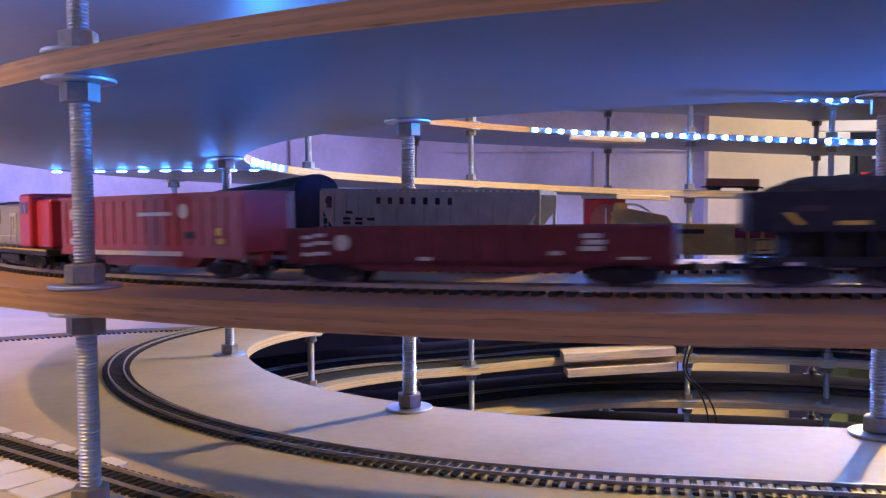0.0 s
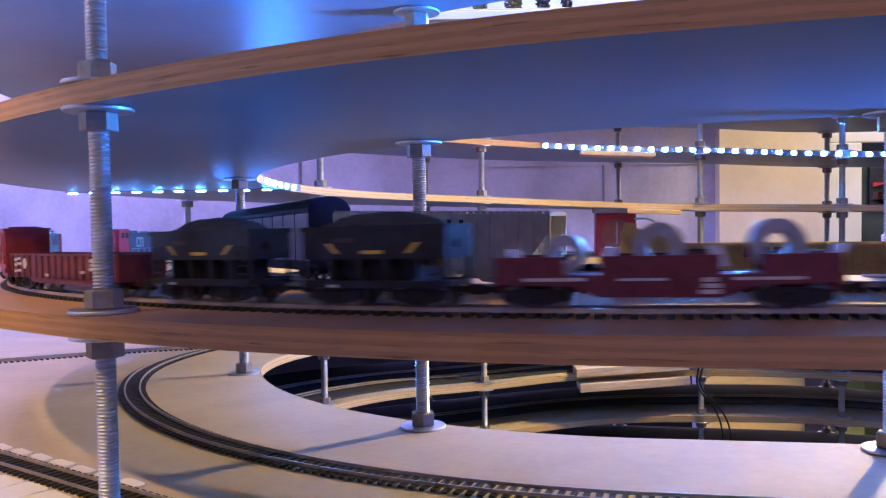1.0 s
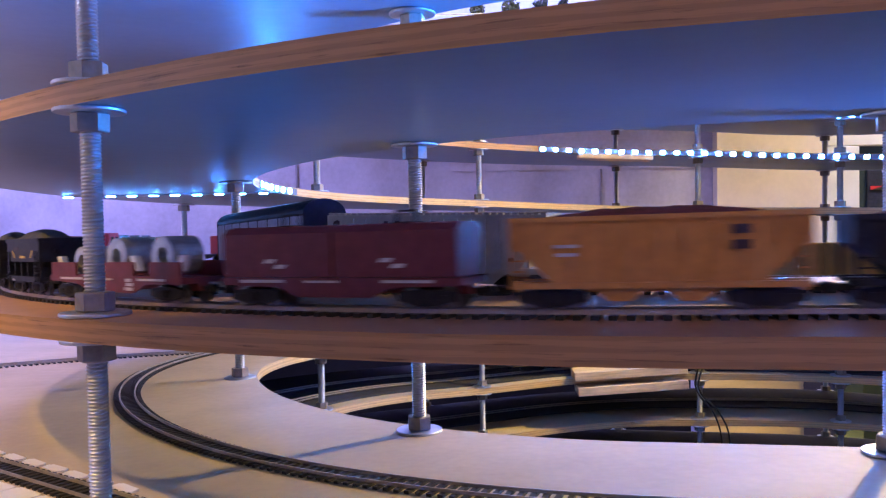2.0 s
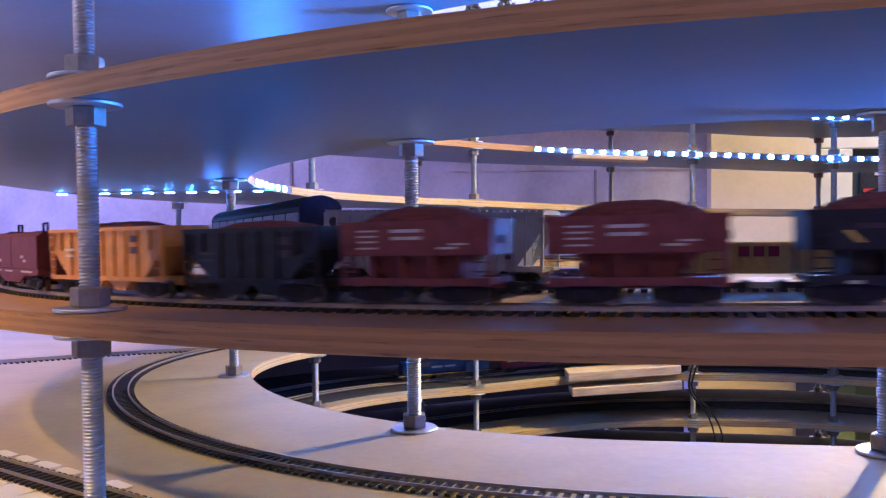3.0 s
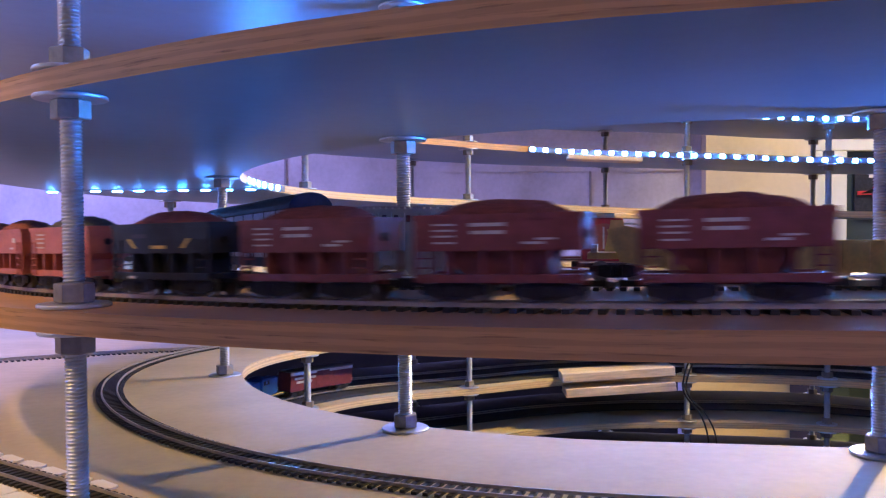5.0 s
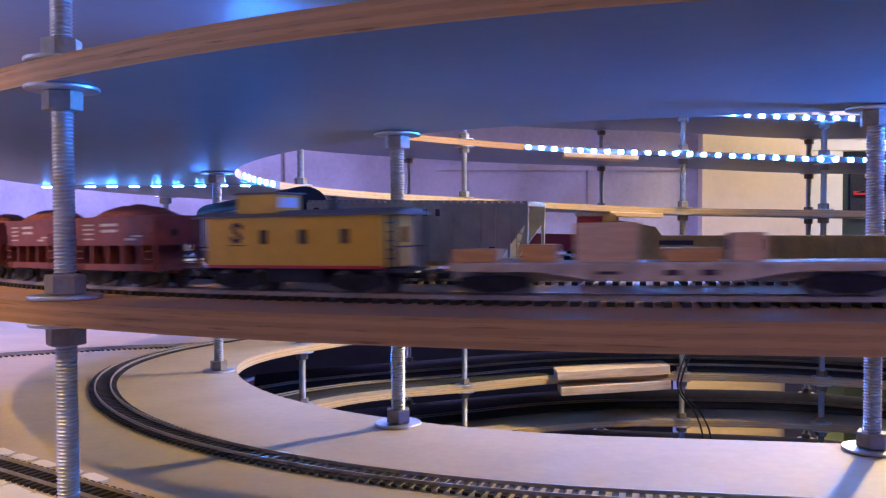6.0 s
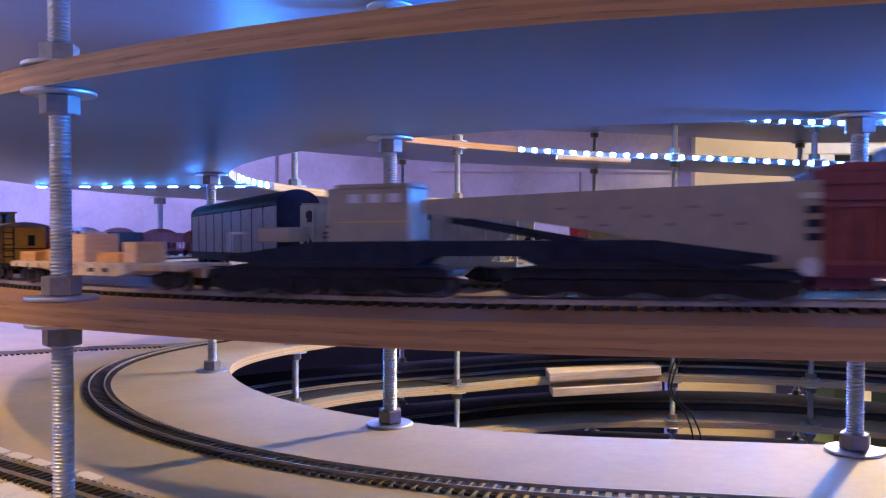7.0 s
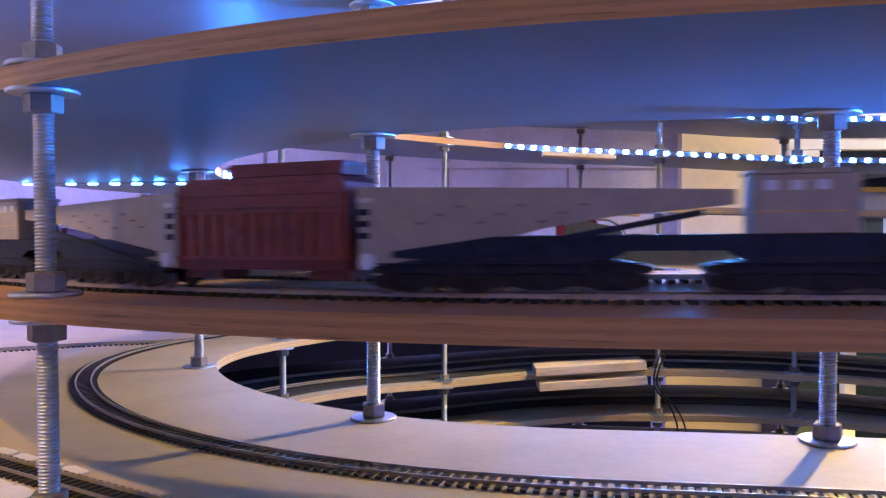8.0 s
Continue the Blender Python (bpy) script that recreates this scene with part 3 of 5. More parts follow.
def ore_car(L, body, load, seed, style, label):
    e = thing("ore_car", label, "ore car", "cars of the moving train")
    H, W, z0, zm = 0.0425, 0.0165, 0.0125, 0.0255
    bm = bmesh.new()
    # upper box with a rim, then the hopper that narrows below
    prism(bm, [(-L / 2, zm), (L / 2, zm), (L / 2, H), (-L / 2, H)], -W, W)
    part("body", bm, body, e)
    bm = boxes((-L / 2 - 0.0006, L / 2 + 0.0006, W - 0.0004, W + 0.0009, H - 0.002, H + 0.0006), (-L / 2 - 0.0006, L / 2 + 0.0006, -W - 0.0009, -W + 0.0004, H - 0.002, H + 0.0006),
               (-L / 2 - 0.0009, -L / 2 + 0.0006, -W, W, H - 0.002, H + 0.0006), (L / 2 - 0.0006, L / 2 + 0.0009, -W, W, H - 0.002, H + 0.0006))
    part("rim", bm, body, e)
    bm = bmesh.new()
    prism(bm, [(-L * 0.36, zm), (L * 0.36, zm), (L * 0.20, z0 - 0.001), (-L * 0.20, z0 - 0.001)], -W * 0.55, W * 0.55)
    for x in (-0.30, -0.10, 0.10, 0.30):
        box(bm, x * L - 0.0009, x * L + 0.0009, -W + 0.001, W - 0.001, z0, zm)
    part("hopper", bm, body, e)
    bm = boxes((-L / 2, L / 2, W - 0.0022, W + 0.0003, z0 - 0.0022, z0 + 0.0016), (-L / 2, L / 2, -W - 0.0003, -W + 0.0022, z0 - 0.0022, z0 + 0.0016),
               (-L / 2, -L / 2 + 0.003, -W, W, z0 - 0.0015, z0 + 0.0012), (L / 2 - 0.003, L / 2, -W, W, z0 - 0.0015, z0 + 0.0012), (-L / 2, L / 2, -0.003, 0.003, 0.0085, z0 + 0.001))
    part("sill", bm, body, e)
    for s in (-1, 1):
        for y in (-W + 0.0012, W - 0.0012):
            part("end_post", boxes((min(s * (L / 2 - 0.0016), s * L / 2), max(s * (L / 2 - 0.0016), s * L / 2), y - 0.0008, y + 0.0008, z0, zm)), body, e)
        part("ladder", ladder(bmesh.new(), s * (L / 2 - 0.006), W + 0.0003, z0 - 0.002, zm + 0.008, 0.007, 5), body, e)
        bm = cyl(bmesh.new(), 0.0022, -0.0008, 0.0008, at=(s * (L / 2 + 0.0008), 0.004, 0.033), axis="x", n=14)
        part("brake_wheel", bm, TRUCK, e) if s < 0 else bm.free()
    heap(e, L - 0.003, W * 2 - 0.002, H - 0.003, 0.0108, load, seed)
    y = W + 0.0002
    if style == "yellow":
        mark(e, 0.024, 0.0285, 0.0028, 0.0055, y, MARK_Y, slant=0.0028)
        mark(e, -0.024, 0.0285, 0.0028, 0.0055, y, MARK_Y, slant=-0.0028)
        mark(e, 0.0, 0.0282, 0.013, 0.0019, y, MARK_Y)
        mark(e, 0.017, 0.0345, 0.013, 0.0024, y, MARK_D)
        mark(e, 0.024, 0.0105, 0.006, 0.0015, y + 0.0004, MARK)
    else:
        if style == "bars":
            mark(e, 0.004, 0.0372, 0.017, 0.0017, y)
            mark(e, 0.004, 0.0335, 0.016, 0.0017, y)
        for z in (0.0378, 0.0350, 0.0322, 0.0290):
            mark(e, 0.026, z, 0.011, 0.0009, y)
        mark(e, -0.024, 0.0332, 0.007, 0.0034, y) if style == "square" else mark(e, -0.024, 0.0305, 0.009, 0.001, y)
        mark(e, -0.018, 0.0285, 0.010, 0.0012, y)
    trucks(e, (-L / 2 + 0.0185, L / 2 - 0.0185))
    couplers(e, L)
    return e


def bay_hopper(L, body, load, H, bays, label, marks=MARK):
    """Open hopper with outside ribs, sloping ends and discharge bays."""
    e = thing("hopper_car", label, "hopper car", "cars of the moving train")
    W, zs = 0.0168, 0.0135
    bm = bmesh.new()
    prism(bm, [(-L / 2, H), (L / 2, H), (L / 2, H - 0.012), (L / 2 - 0.020, zs), (-L / 2 + 0.020, zs), (-L / 2, H - 0.012)], -W + 0.001, W - 0.001)
    part("body", bm, body, e)
    n = max(7, int(L / 0.0135))
    for i in range(n + 1):
        x = -L / 2 + 0.0008 + (L - 0.0016) * i / n
        part("rib", boxes((x - 0.0009, x + 0.0009, W - 0.0012, W + 0.0006, zs if abs(x) < L / 2 - 0.018 else H - 0.014, H)), body, e)
    part("rim", boxes((-L / 2 - 0.0006, L / 2 + 0.0006, W - 0.0008, W + 0.001, H - 0.0016, H + 0.0008), (-L / 2 - 0.0006, L / 2 + 0.0006, -W - 0.001, -W + 0.0008, H - 0.0016, H + 0.0008),
                       (-L / 2 - 0.0008, -L / 2 + 0.0008, -W, W, H - 0.0016, H + 0.0008), (L / 2 - 0.0008, L / 2 + 0.0008, -W, W, H - 0.0016, H + 0.0008)), body, e)
    part("sill", boxes((-L / 2, L / 2, W - 0.0015, W + 0.0006, zs - 0.0028, zs), (-L / 2, L / 2, -W - 0.0006, -W + 0.0015, zs - 0.0028, zs), (-L / 2, L / 2, -0.003, 0.003, 0.008, zs)), body, e)
    for i in range(bays):
        x = (i - (bays - 1) / 2) * L * 0.24
        bm = bmesh.new()
        prism(bm, [(x - 0.016, zs), (x + 0.016, zs), (x + 0.005, 0.0045), (x - 0.005, 0.0045)], -W * 0.85, W * 0.85)
        part("discharge_bay", bm, body, e)
    for s in (-1, 1):
        for y0, y1 in ((W - 0.0018, W), (-W, -W + 0.0018)):
            part("end_post", boxes((s * (L / 2 - 0.001) - 0.0008, s * (L / 2 - 0.001) + 0.0008, y0, y1, zs - 0.002, H)), body, e)
        part("ladder", ladder(bmesh.new(), s * (L / 2 - 0.0045), W + 0.0004, zs - 0.002, H - 0.002, 0.006, 6), body, e)
    heap(e, L - 0.003, W * 2 - 0.003, H - 0.004, 0.0085, load, L * 70)
    y = W + 0.0007
    mark(e, L * 0.30, H - 0.014, 0.012, 0.0016, y, marks)
    mark(e, L * 0.30, H - 0.018, 0.010, 0.0016, y, marks)
    mark(e, -L * 0.28, H - 0.009, 0.008, 0.0042, y, MARK_D)
    mark(e, -L * 0.28, H - 0.016, 0.008, 0.0042, y, MARK_D)
    trucks(e, (-L / 2 + 0.019, L / 2 - 0.019))
    couplers(e, L)
    return e


def wood_chip_car(L):
    e = thing("wood_chip_car", "bright red high-sided hopper car with pressed ribs and a white stripe", "hopper car", "cars of the moving train")
    W, H, zs = 0.0172, 0.0495, 0.0155
    part("body", boxes((-L / 2, L / 2, -W, W, zs, H), bev=0.0004), CHIP_RED, e)
    for i in range(17):
        x = -L / 2 + 0.005 + (L - 0.010) * i / 16
        bm = bmesh.new()
        prism(bm, [(x - 0.0020, zs + 0.004), (x + 0.0020, zs + 0.004), (x + 0.0020, H - 0.003), (x - 0.0020, H - 0.003)], W, W + 0.0006)
        part("rib", bm, CHIP_RED, e)
    part("rim", boxes((-L / 2 - 0.0008, L / 2 + 0.0008, -W - 0.0012, W + 0.0012, H - 0.0012, H + 0.0006)), CHIP_RED, e)
    bm = bmesh.new()
    prism(bm, [(-L / 2 + 0.034, zs), (L / 2 - 0.034, zs), (L / 2 - 0.046, 0.0065), (-L / 2 + 0.046, 0.0065)], -W * 0.8, W * 0.8)
    part("hopper", bm, CHIP_RED, e)
    part("sill", boxes((-L / 2, L / 2, W - 0.002, W + 0.0008, zs - 0.0028, zs + 0.0008), (-L / 2, L / 2, -W - 0.0008, -W + 0.002, zs - 0.0028, zs + 0.0008), (-L / 2, L / 2, -0.004, 0.004, 0.008, zs)), CHIP_RED, e)
    mark(e, 0.012, zs - 0.0024, L * 0.55, 0.0028, W + 0.0009, MARK, "stripe")
    y = W + 0.0012
    bm = cyl(bmesh.new(), 0.0043, 0, 0.0003, at=(-L * 0.22, y, H - 0.010), axis="y", n=24)
    part("emblem", bm, MARK, e)
    mark(e, -L * 0.07, H - 0.0125, 0.032, 0.0022, y)
    mark(e, L * 0.40, H - 0.014, 0.010, 0.007, y)
    mark(e, L * 0.40, zs + 0.004, 0.011, 0.004, y)
    mark(e, -L * 0.25, zs + 0.008, 0.008, 0.004, y, MARK_D)
    mark(e, -L * 0.40, zs + 0.005, 0.006, 0.003, y, MARK_Y)
    mark(e, -L * 0.39, zs + 0.010, 0.004, 0.004, y, MARK_Y)
    trucks(e, (-L / 2 + 0.021, L / 2 - 0.021))
    couplers(e, L)
    return e


def gondola(L):
    e = thing("gondola", "maroon ribbed gondola car with white lettering blocks", "gondola car", "cars of the moving train")
    W, H, zs = 0.0168, 0.0285, 0.0105
    part("floor", boxes((-L / 2, L / 2, -W, W, zs, zs + 0.002)), MAROON, e)
    for s in (-1, 1):
        part("side", boxes((-L / 2, L / 2, min(s * W, s * (W - 0.0012)), max(s * W, s * (W - 0.0012)), zs, H)), MAROON, e)
        part("end", boxes((min(s * L / 2, s * (L / 2 - 0.0012)), max(s * L / 2, s * (L / 2 - 0.0012)), -W + 0.0012, W - 0.0012, zs, H)), MAROON, e)
        part("rim", boxes((-L / 2 - 0.0005, L / 2 + 0.0005, min(s * (W - 0.0014), s * (W + 0.0011)), max(s * (W - 0.0014), s * (W + 0.0011)), H - 0.0006, H + 0.0008)), MAROON, e)
    for i in range(16):
        x = -L / 2 + 0.004 + (L - 0.008) * i / 15
        part("rib", boxes((x - 0.0010, x + 0.0010, W, W + 0.0011, zs + 0.0005, H - 0.0006)), MAROON, e)
    bm = bmesh.new()
    prism(bm, [(-L / 2 + 0.034, zs), (L / 2 - 0.034, zs), (L / 2 - 0.046, zs - 0.0035), (-L / 2 + 0.046, zs - 0.0035)], W - 0.003, W - 0.001)
    part("sill", bm, MAROON, e)
    part("centre_sill", boxes((-L / 2, L / 2, -0.004, 0.004, 0.0075, zs)), MAROON, e)
    y = W + 0.0012
    bm = cyl(bmesh.new(), 0.0042, 0, 0.0003, at=(L * 0.33, y, 0.0215), axis="y", n=24)
    part("emblem", bm, MARK, e)
    for x, z, w in ((0.43, 0.0235, 0.006), (0.43, 0.0195, 0.006), (0.43, 0.0145, 0.007), (0.395, 0.0245, 0.006), (0.39, 0.0205, 0.010), (0.39, 0.0150, 0.008), (0.10, 0.0125, 0.007), (-0.23, 0.0155, 0.006)):
        mark(e, x * L, z, w, 0.0019, y)
    for k in range(3):
        mark(e, (-0.315 - 0.008 * (k % 2)) * L, 0.0175 + k * 0.0030, 0.0105 - 0.001 * k, 0.0022, y)
    mark(e, -0.41 * L, 0.0135, 0.012, 0.0014, y)
    trucks(e, (-L / 2 + 0.024, L / 2 - 0.024))
    couplers(e, L)
    return e


def coil_car(L, covered):
    lab = "maroon coil car under two ribbed hoods with lifting hoops" if covered else "maroon open coil car carrying rolled steel coils"
    e = thing("coil_car", lab, "coil car", "cars of the moving train")
    W = 0.0162
    bm = bmesh.new()
    prism(bm, [(-L / 2, 0.0165), (L / 2, 0.0165), (L / 2, 0.0125), (L / 2 - 0.038, 0.0115), (L / 2 - 0.052, 0.0060), (-L / 2 + 0.052, 0.0060), (-L / 2 + 0.038, 0.0115), (-L / 2, 0.0125)], W - 0.0018, W)
    prism(bm, [(-L / 2, 0.0165), (L / 2, 0.0165), (L / 2, 0.0125), (L / 2 - 0.038, 0.0115), (L / 2 - 0.052, 0.0060), (-L / 2 + 0.052, 0.0060), (-L / 2 + 0.038, 0.0115), (-L / 2, 0.0125)], -W, -W + 0.0018)
    part("side_sill", bm, MAROON, e)
    part("floor", boxes((-L / 2, L / 2, -W + 0.0018, W - 0.0018, 0.0125, 0.0160)), MAROON, e)
    part("centre_sill", boxes((-L / 2, L / 2, -0.004, 0.004, 0.0075, 0.0125)), MAROON, e)
    y = W + 0.0002
    mark(e, L * 0.31, 0.0138, 0.030, 0.0016, y)
    mark(e, L * 0.05, 0.0138, 0.022, 0.0012, y)
    mark(e, -L * 0.30, 0.0138, 0.030, 0.0014, y)
    if covered:
        for s in (-1, 1):
            x0, x1 = sorted((s * 0.0006, s * (L / 2 - 0.002)))
            bm = bmesh.new()
            prism_x(bm, [(-W, 0.0168), (W, 0.0168), (W, 0.0405), (W * 0.72, 0.0440), (-W * 0.72, 0.0440), (-W, 0.0405)], x0, x1)
            part("hood", bm, MAROON, e)
            for i in range(9):
                x = x0 + (x1 - x0) * (i + 0.5) / 9
                bm = bmesh.new()
                prism_x(bm, [(-W * 0.72, 0.0440), (W * 0.72, 0.0440), (W * 0.70, 0.0446), (-W * 0.70, 0.0446)], x - 0.001, x + 0.001)
                part("roof_rib", bm, MAROON, e)
            xm = (x0 + x1) / 2
            bm = boxes((xm - 0.0062, xm - 0.0050, -0.0008, 0.0008, 0.0440, 0.0515), (xm + 0.0050, xm + 0.0062, -0.0008, 0.0008, 0.0440, 0.0515), (xm - 0.0062, xm + 0.0062, -0.0008, 0.0008, 0.0503, 0.0515),
                       (xm - 0.0062, xm + 0.0062, -0.005, -0.004, 0.0440, 0.0452), (xm - 0.0062, xm + 0.0062, 0.004, 0.005, 0.0440, 0.0452))
            part("lifting_hoop", bm, TRUCK, e)
            mark(e, xm + 0.004, 0.0245, 0.007, 0.0022, y, slant=-0.0012)
            mark(e, xm - 0.003, 0.0215, 0.007, 0.0022, y, slant=-0.0012)
    else:
        for k in range(3):
            mark(e, -L * 0.14 - 0.001 * (k % 2), 0.0075 + 0.0028 * k, 0.009 - 0.0012 * k, 0.0020, y)
        for x0, x1 in ((-0.49, -0.28), (-0.17, 0.17), (0.28, 0.49)):
            part("bulkhead", boxes((x0 * L, x1 * L, W - 0.0020, W - 0.0005, 0.0165, 0.0255)), MAROON, e)
            part("bulkhead", boxes((x0 * L, x1 * L, -W + 0.0005, -W + 0.0020, 0.0165, 0.0255)), MAROON, e)
        for x, r in ((0.28, 0.0095), (0.0, 0.0120), (-0.33, 0.0122)):
            bm = bmesh.new()
            rings = [[bm.verts.new((x * L + rr * math.cos(2 * math.pi * k / 32), yy, 0.0170 + r + rr * math.sin(2 * math.pi * k / 32))) for k in range(32)] for rr, yy in ((r, -0.011), (r, 0.011), (r * 0.46, 0.011), (r * 0.46, -0.011))]
            for k in range(32):
                for i in range(4):
                    j = (i + 1) % 4
                    bm.faces.new((rings[i][k], rings[j][k], rings[j][(k + 1) % 32], rings[i][(k + 1) % 32]))
            part("steel_coil", bm, COIL, e, smooth=False)
        for x, s in ((0.42, 1), (0.165, -1), (-0.17, 1), (-0.46, -1)):
            bm = bmesh.new()
            prism(bm, [(x * L - 0.004, 0.020), (x * L + 0.002, 0.020), (x * L + 0.002 + s * 0.004, 0.0295), (x * L - 0.004 + s * 0.004, 0.0295)], W - 0.006, W - 0.002)
            part("coil_stop", bm, PALE_BLUE, e)
    trucks(e, (-L / 2 + 0.021, L / 2 - 0.021))
    couplers(e, L)
    return e


def caboose(L):
    e = thing("caboose", "yellow wooden caboose with cupola and grey roof", "caboose", "cars of the moving train")
    W, z0, H = 0.0165, 0.0135, 0.0400
    B = L / 2 - 0.008
    part("body", boxes((-B, B, -W, W, z0, H), bev=0.0003), YELLOW, e)
    part("stripe", boxes((-B, B, W - 0.0004, W + 0.0003, z0 - 0.0006, z0 + 0.0010)), SIGNAL_RED, e)
    for i in range(22):
        x = -B + 2 * B * (i + 0.5) / 22
        part("batten", boxes((x - 0.0002, x + 0.0002, W, W + 0.00018, z0 + 0.001, H - 0.001)), YELLOW, e)
    bm = bmesh.new()
    prism_x(bm, [(-W - 0.0015, H), (W + 0.0015, H), (W + 0.0015, H + 0.0008), (W * 0.5, H + 0.0032), (0, H + 0.0040), (-W * 0.5, H + 0.0032), (-W - 0.0015, H + 0.0008)], -L / 2 - 0.001, L / 2 + 0.001)
    part("roof", bm, ROOF_GREY, e)
    cx = B * 0.45
    cup = part("cupola", boxes((cx - 0.0125, cx + 0.0125, -W * 0.72, W * 0.72, H + 0.001, H + 0.0125)), YELLOW, e)
    part("cupola_roof", boxes((cx - 0.0145, cx + 0.0145, -W * 0.80, W * 0.80, H + 0.0125, H + 0.0138), bev=0.0004), ROOF_GREY, cup)
    part("cupola_window", boxes((cx - 0.0128, cx - 0.0120, -W * 0.5, W * 0.5, H + 0.0055, H + 0.0110)), GLASS_L, cup)
    for x in (0.29, -0.16, -0.62):
        w = part("window", boxes((x * B - 0.0032, x * B + 0.0032, W, W + 0.0006, 0.0250, 0.0340)), YELLOW, e)
        part("pane", boxes((x * B - 0.0023, x * B + 0.0023, W + 0.0003, W + 0.0009, 0.0258, 0.0332)), GLASS_D, w)
    # emblem: a dark winding shape with an underline
    bm = bmesh.new()
    xe = 0.62 * B
    for k, (dx, dz) in enumerate(((0.0030, 0.0350), (0.0012, 0.0362), (-0.0012, 0.0360), (-0.0024, 0.0345), (-0.0010, 0.0325), (0.0012, 0.0308), (0.0026, 0.0292), (0.0012, 0.0275), (-0.0014, 0.0274), (-0.0030, 0.0288))):
        cyl(bm, 0.0013, 0, 0.0003, at=(xe - dx, W + 0.0002, dz), axis="y", n=10)
    box(bm, xe - 0.0055, xe + 0.0055, W + 0.0002, W + 0.0005, 0.0248, 0.0253)
    part("emblem", bm, MARK_D, e)
    for s in (-1, 1):
        part("platform", boxes((min(s * B, s * L / 2), max(s * B, s * L / 2), -W, W, z0 - 0.0025, z0 - 0.0008)), BLACK, e)
        bm = boxes((s * (L / 2 - 0.0006) - 0.0004, s * (L / 2 - 0.0006) + 0.0004, W - 0.0008, W, z0, H), (s * (L / 2 - 0.0006) - 0.0004, s * (L / 2 - 0.0006) + 0.0004, -W, -W + 0.0008, z0, H),
                   (s * (L / 2 - 0.0006) - 0.0004, s * (L / 2 - 0.0006) + 0.0004, -W, W, z0 + 0.010, z0 + 0.0108))
        part("railing", bm, BLACK, e)
        bm = bmesh.new()
        for k in range(5):
            box(bm, s * (B + 0.0008) - 0.0005, s * (B + 0.0008) + 0.0005, 0.006, 0.013, z0 + 0.004 + k * 0.0045, z0 + 0.0048 + k * 0.0045)
        for yy in (0.006, 0.013):
            box(bm, s * (B + 0.0008) - 0.0005, s * (B + 0.0008) + 0.0005, yy - 0.0004, yy + 0.0004, z0, H)
        part("end_ladder", bm, BLACK, e)
        part("end_window", boxes((s * (B + 0.0003) - 0.0004, s * (B + 0.0003) + 0.0004, -0.009, -0.004, 0.026, 0.034)), GLASS_D, e)
    part("underframe", boxes((-L / 2, L / 2, -0.006, 0.006, 0.0085, z0), (-0.018, 0.018, -W * 0.8, W * 0.8, 0.0055, z0 - 0.001)), BLACK, e)
    part("stovepipe", cyl(cyl(bmesh.new(), 0.0014, H, H + 0.010, at=(-B * 0.35, 0.004, 0), n=12), 0.0023, H + 0.0095, H + 0.0108, at=(-B * 0.35, 0.004, 0), n=12), TRUCK, e)
    trucks(e, (-L / 2 + 0.026, L / 2 - 0.026))
    couplers(e, L)
    return e


def crate_flatcar(L):
    e = thing("flatcar", "pale flatcar with weathered cream sides loaded with wooden crates", "flatcar", "cars of the moving train")
    W = 0.0165
    part("deck", boxes((-L / 2, L / 2, -W, W, 0.0135, 0.0158)), DECK_GREY, e)
    for s in (-1, 1):
        bm = bmesh.new()
        prism(bm, [(-L / 2, 0.0150), (L / 2, 0.0150), (L / 2, 0.0122), (L / 2 - 0.045, 0.0115), (L / 2 - 0.070, 0.0076), (-L / 2 + 0.070, 0.0076), (-L / 2 + 0.045, 0.0115), (-L / 2, 0.0122)], min(s * (W + 0.0006), s * (W - 0.001)), max(s * (W + 0.0006), s * (W - 0.001)))
        part("side_sill", bm, SILL_TAN, e)
    for i in range(13):
        x = -L / 2 + 0.008 + (L - 0.016) * i / 12
        part("stake_pocket", boxes((x - 0.0013, x + 0.0013, W + 0.0006, W + 0.0015, 0.0120, 0.0146)), SILL_TAN, e)
    mark(e, -L * 0.02, 0.0100, 0.007, 0.0026, W + 0.0007, MARK_D)
    mark(e, -L * 0.10, 0.0100, 0.007, 0.0026, W + 0.0007, MARK_D)
    mark(e, L * 0.12, 0.0105, 0.010, 0.0014, W + 0.0007, MARK_D)
    for x, w, h, d, m in ((0.44, 0.0215, 0.0065, 0.020, CRATE), (0.285, 0.0165, 0.0085, 0.018, CRATE), (0.125, 0.0285, 0.0185, 0.024, CRATE_PALE), (-0.065, 0.0245, 0.0062, 0.020, CRATE), (-0.185, 0.0145, 0.0130, 0.020, CRATE_PALE)):
        c = part("crate", boxes((x * L - w / 2, x * L + w / 2, -d / 2, d / 2, 0.0158, 0.0158 + h), bev=0.0003), m, e)
        n = max(2, int(h / 0.0028))
        for k in range(n):
            z = 0.0158 + h * (k + 0.5) / n
            part("slat", boxes((x * L - w / 2 - 0.0002, x * L + w / 2 + 0.0002, d / 2, d / 2 + 0.0004, z - h / n * 0.42, z + h / n * 0.42)), m, c)
        for sx in (-1, 1):
            xx = x * L + sx * (w / 2 - 0.0012)
            part("batten", boxes((xx - 0.0010, xx + 0.0010, d / 2 + 0.0004, d / 2 + 0.0008, 0.0158, 0.0158 + h)), m, c)
    part("centre_sill", boxes((-L / 2, L / 2, -0.004, 0.004, 0.0078, 0.0135)), SILL_TAN, e)
    trucks(e, (-L / 2 + 0.022, L / 2 - 0.022))
    couplers(e, L)
    return e


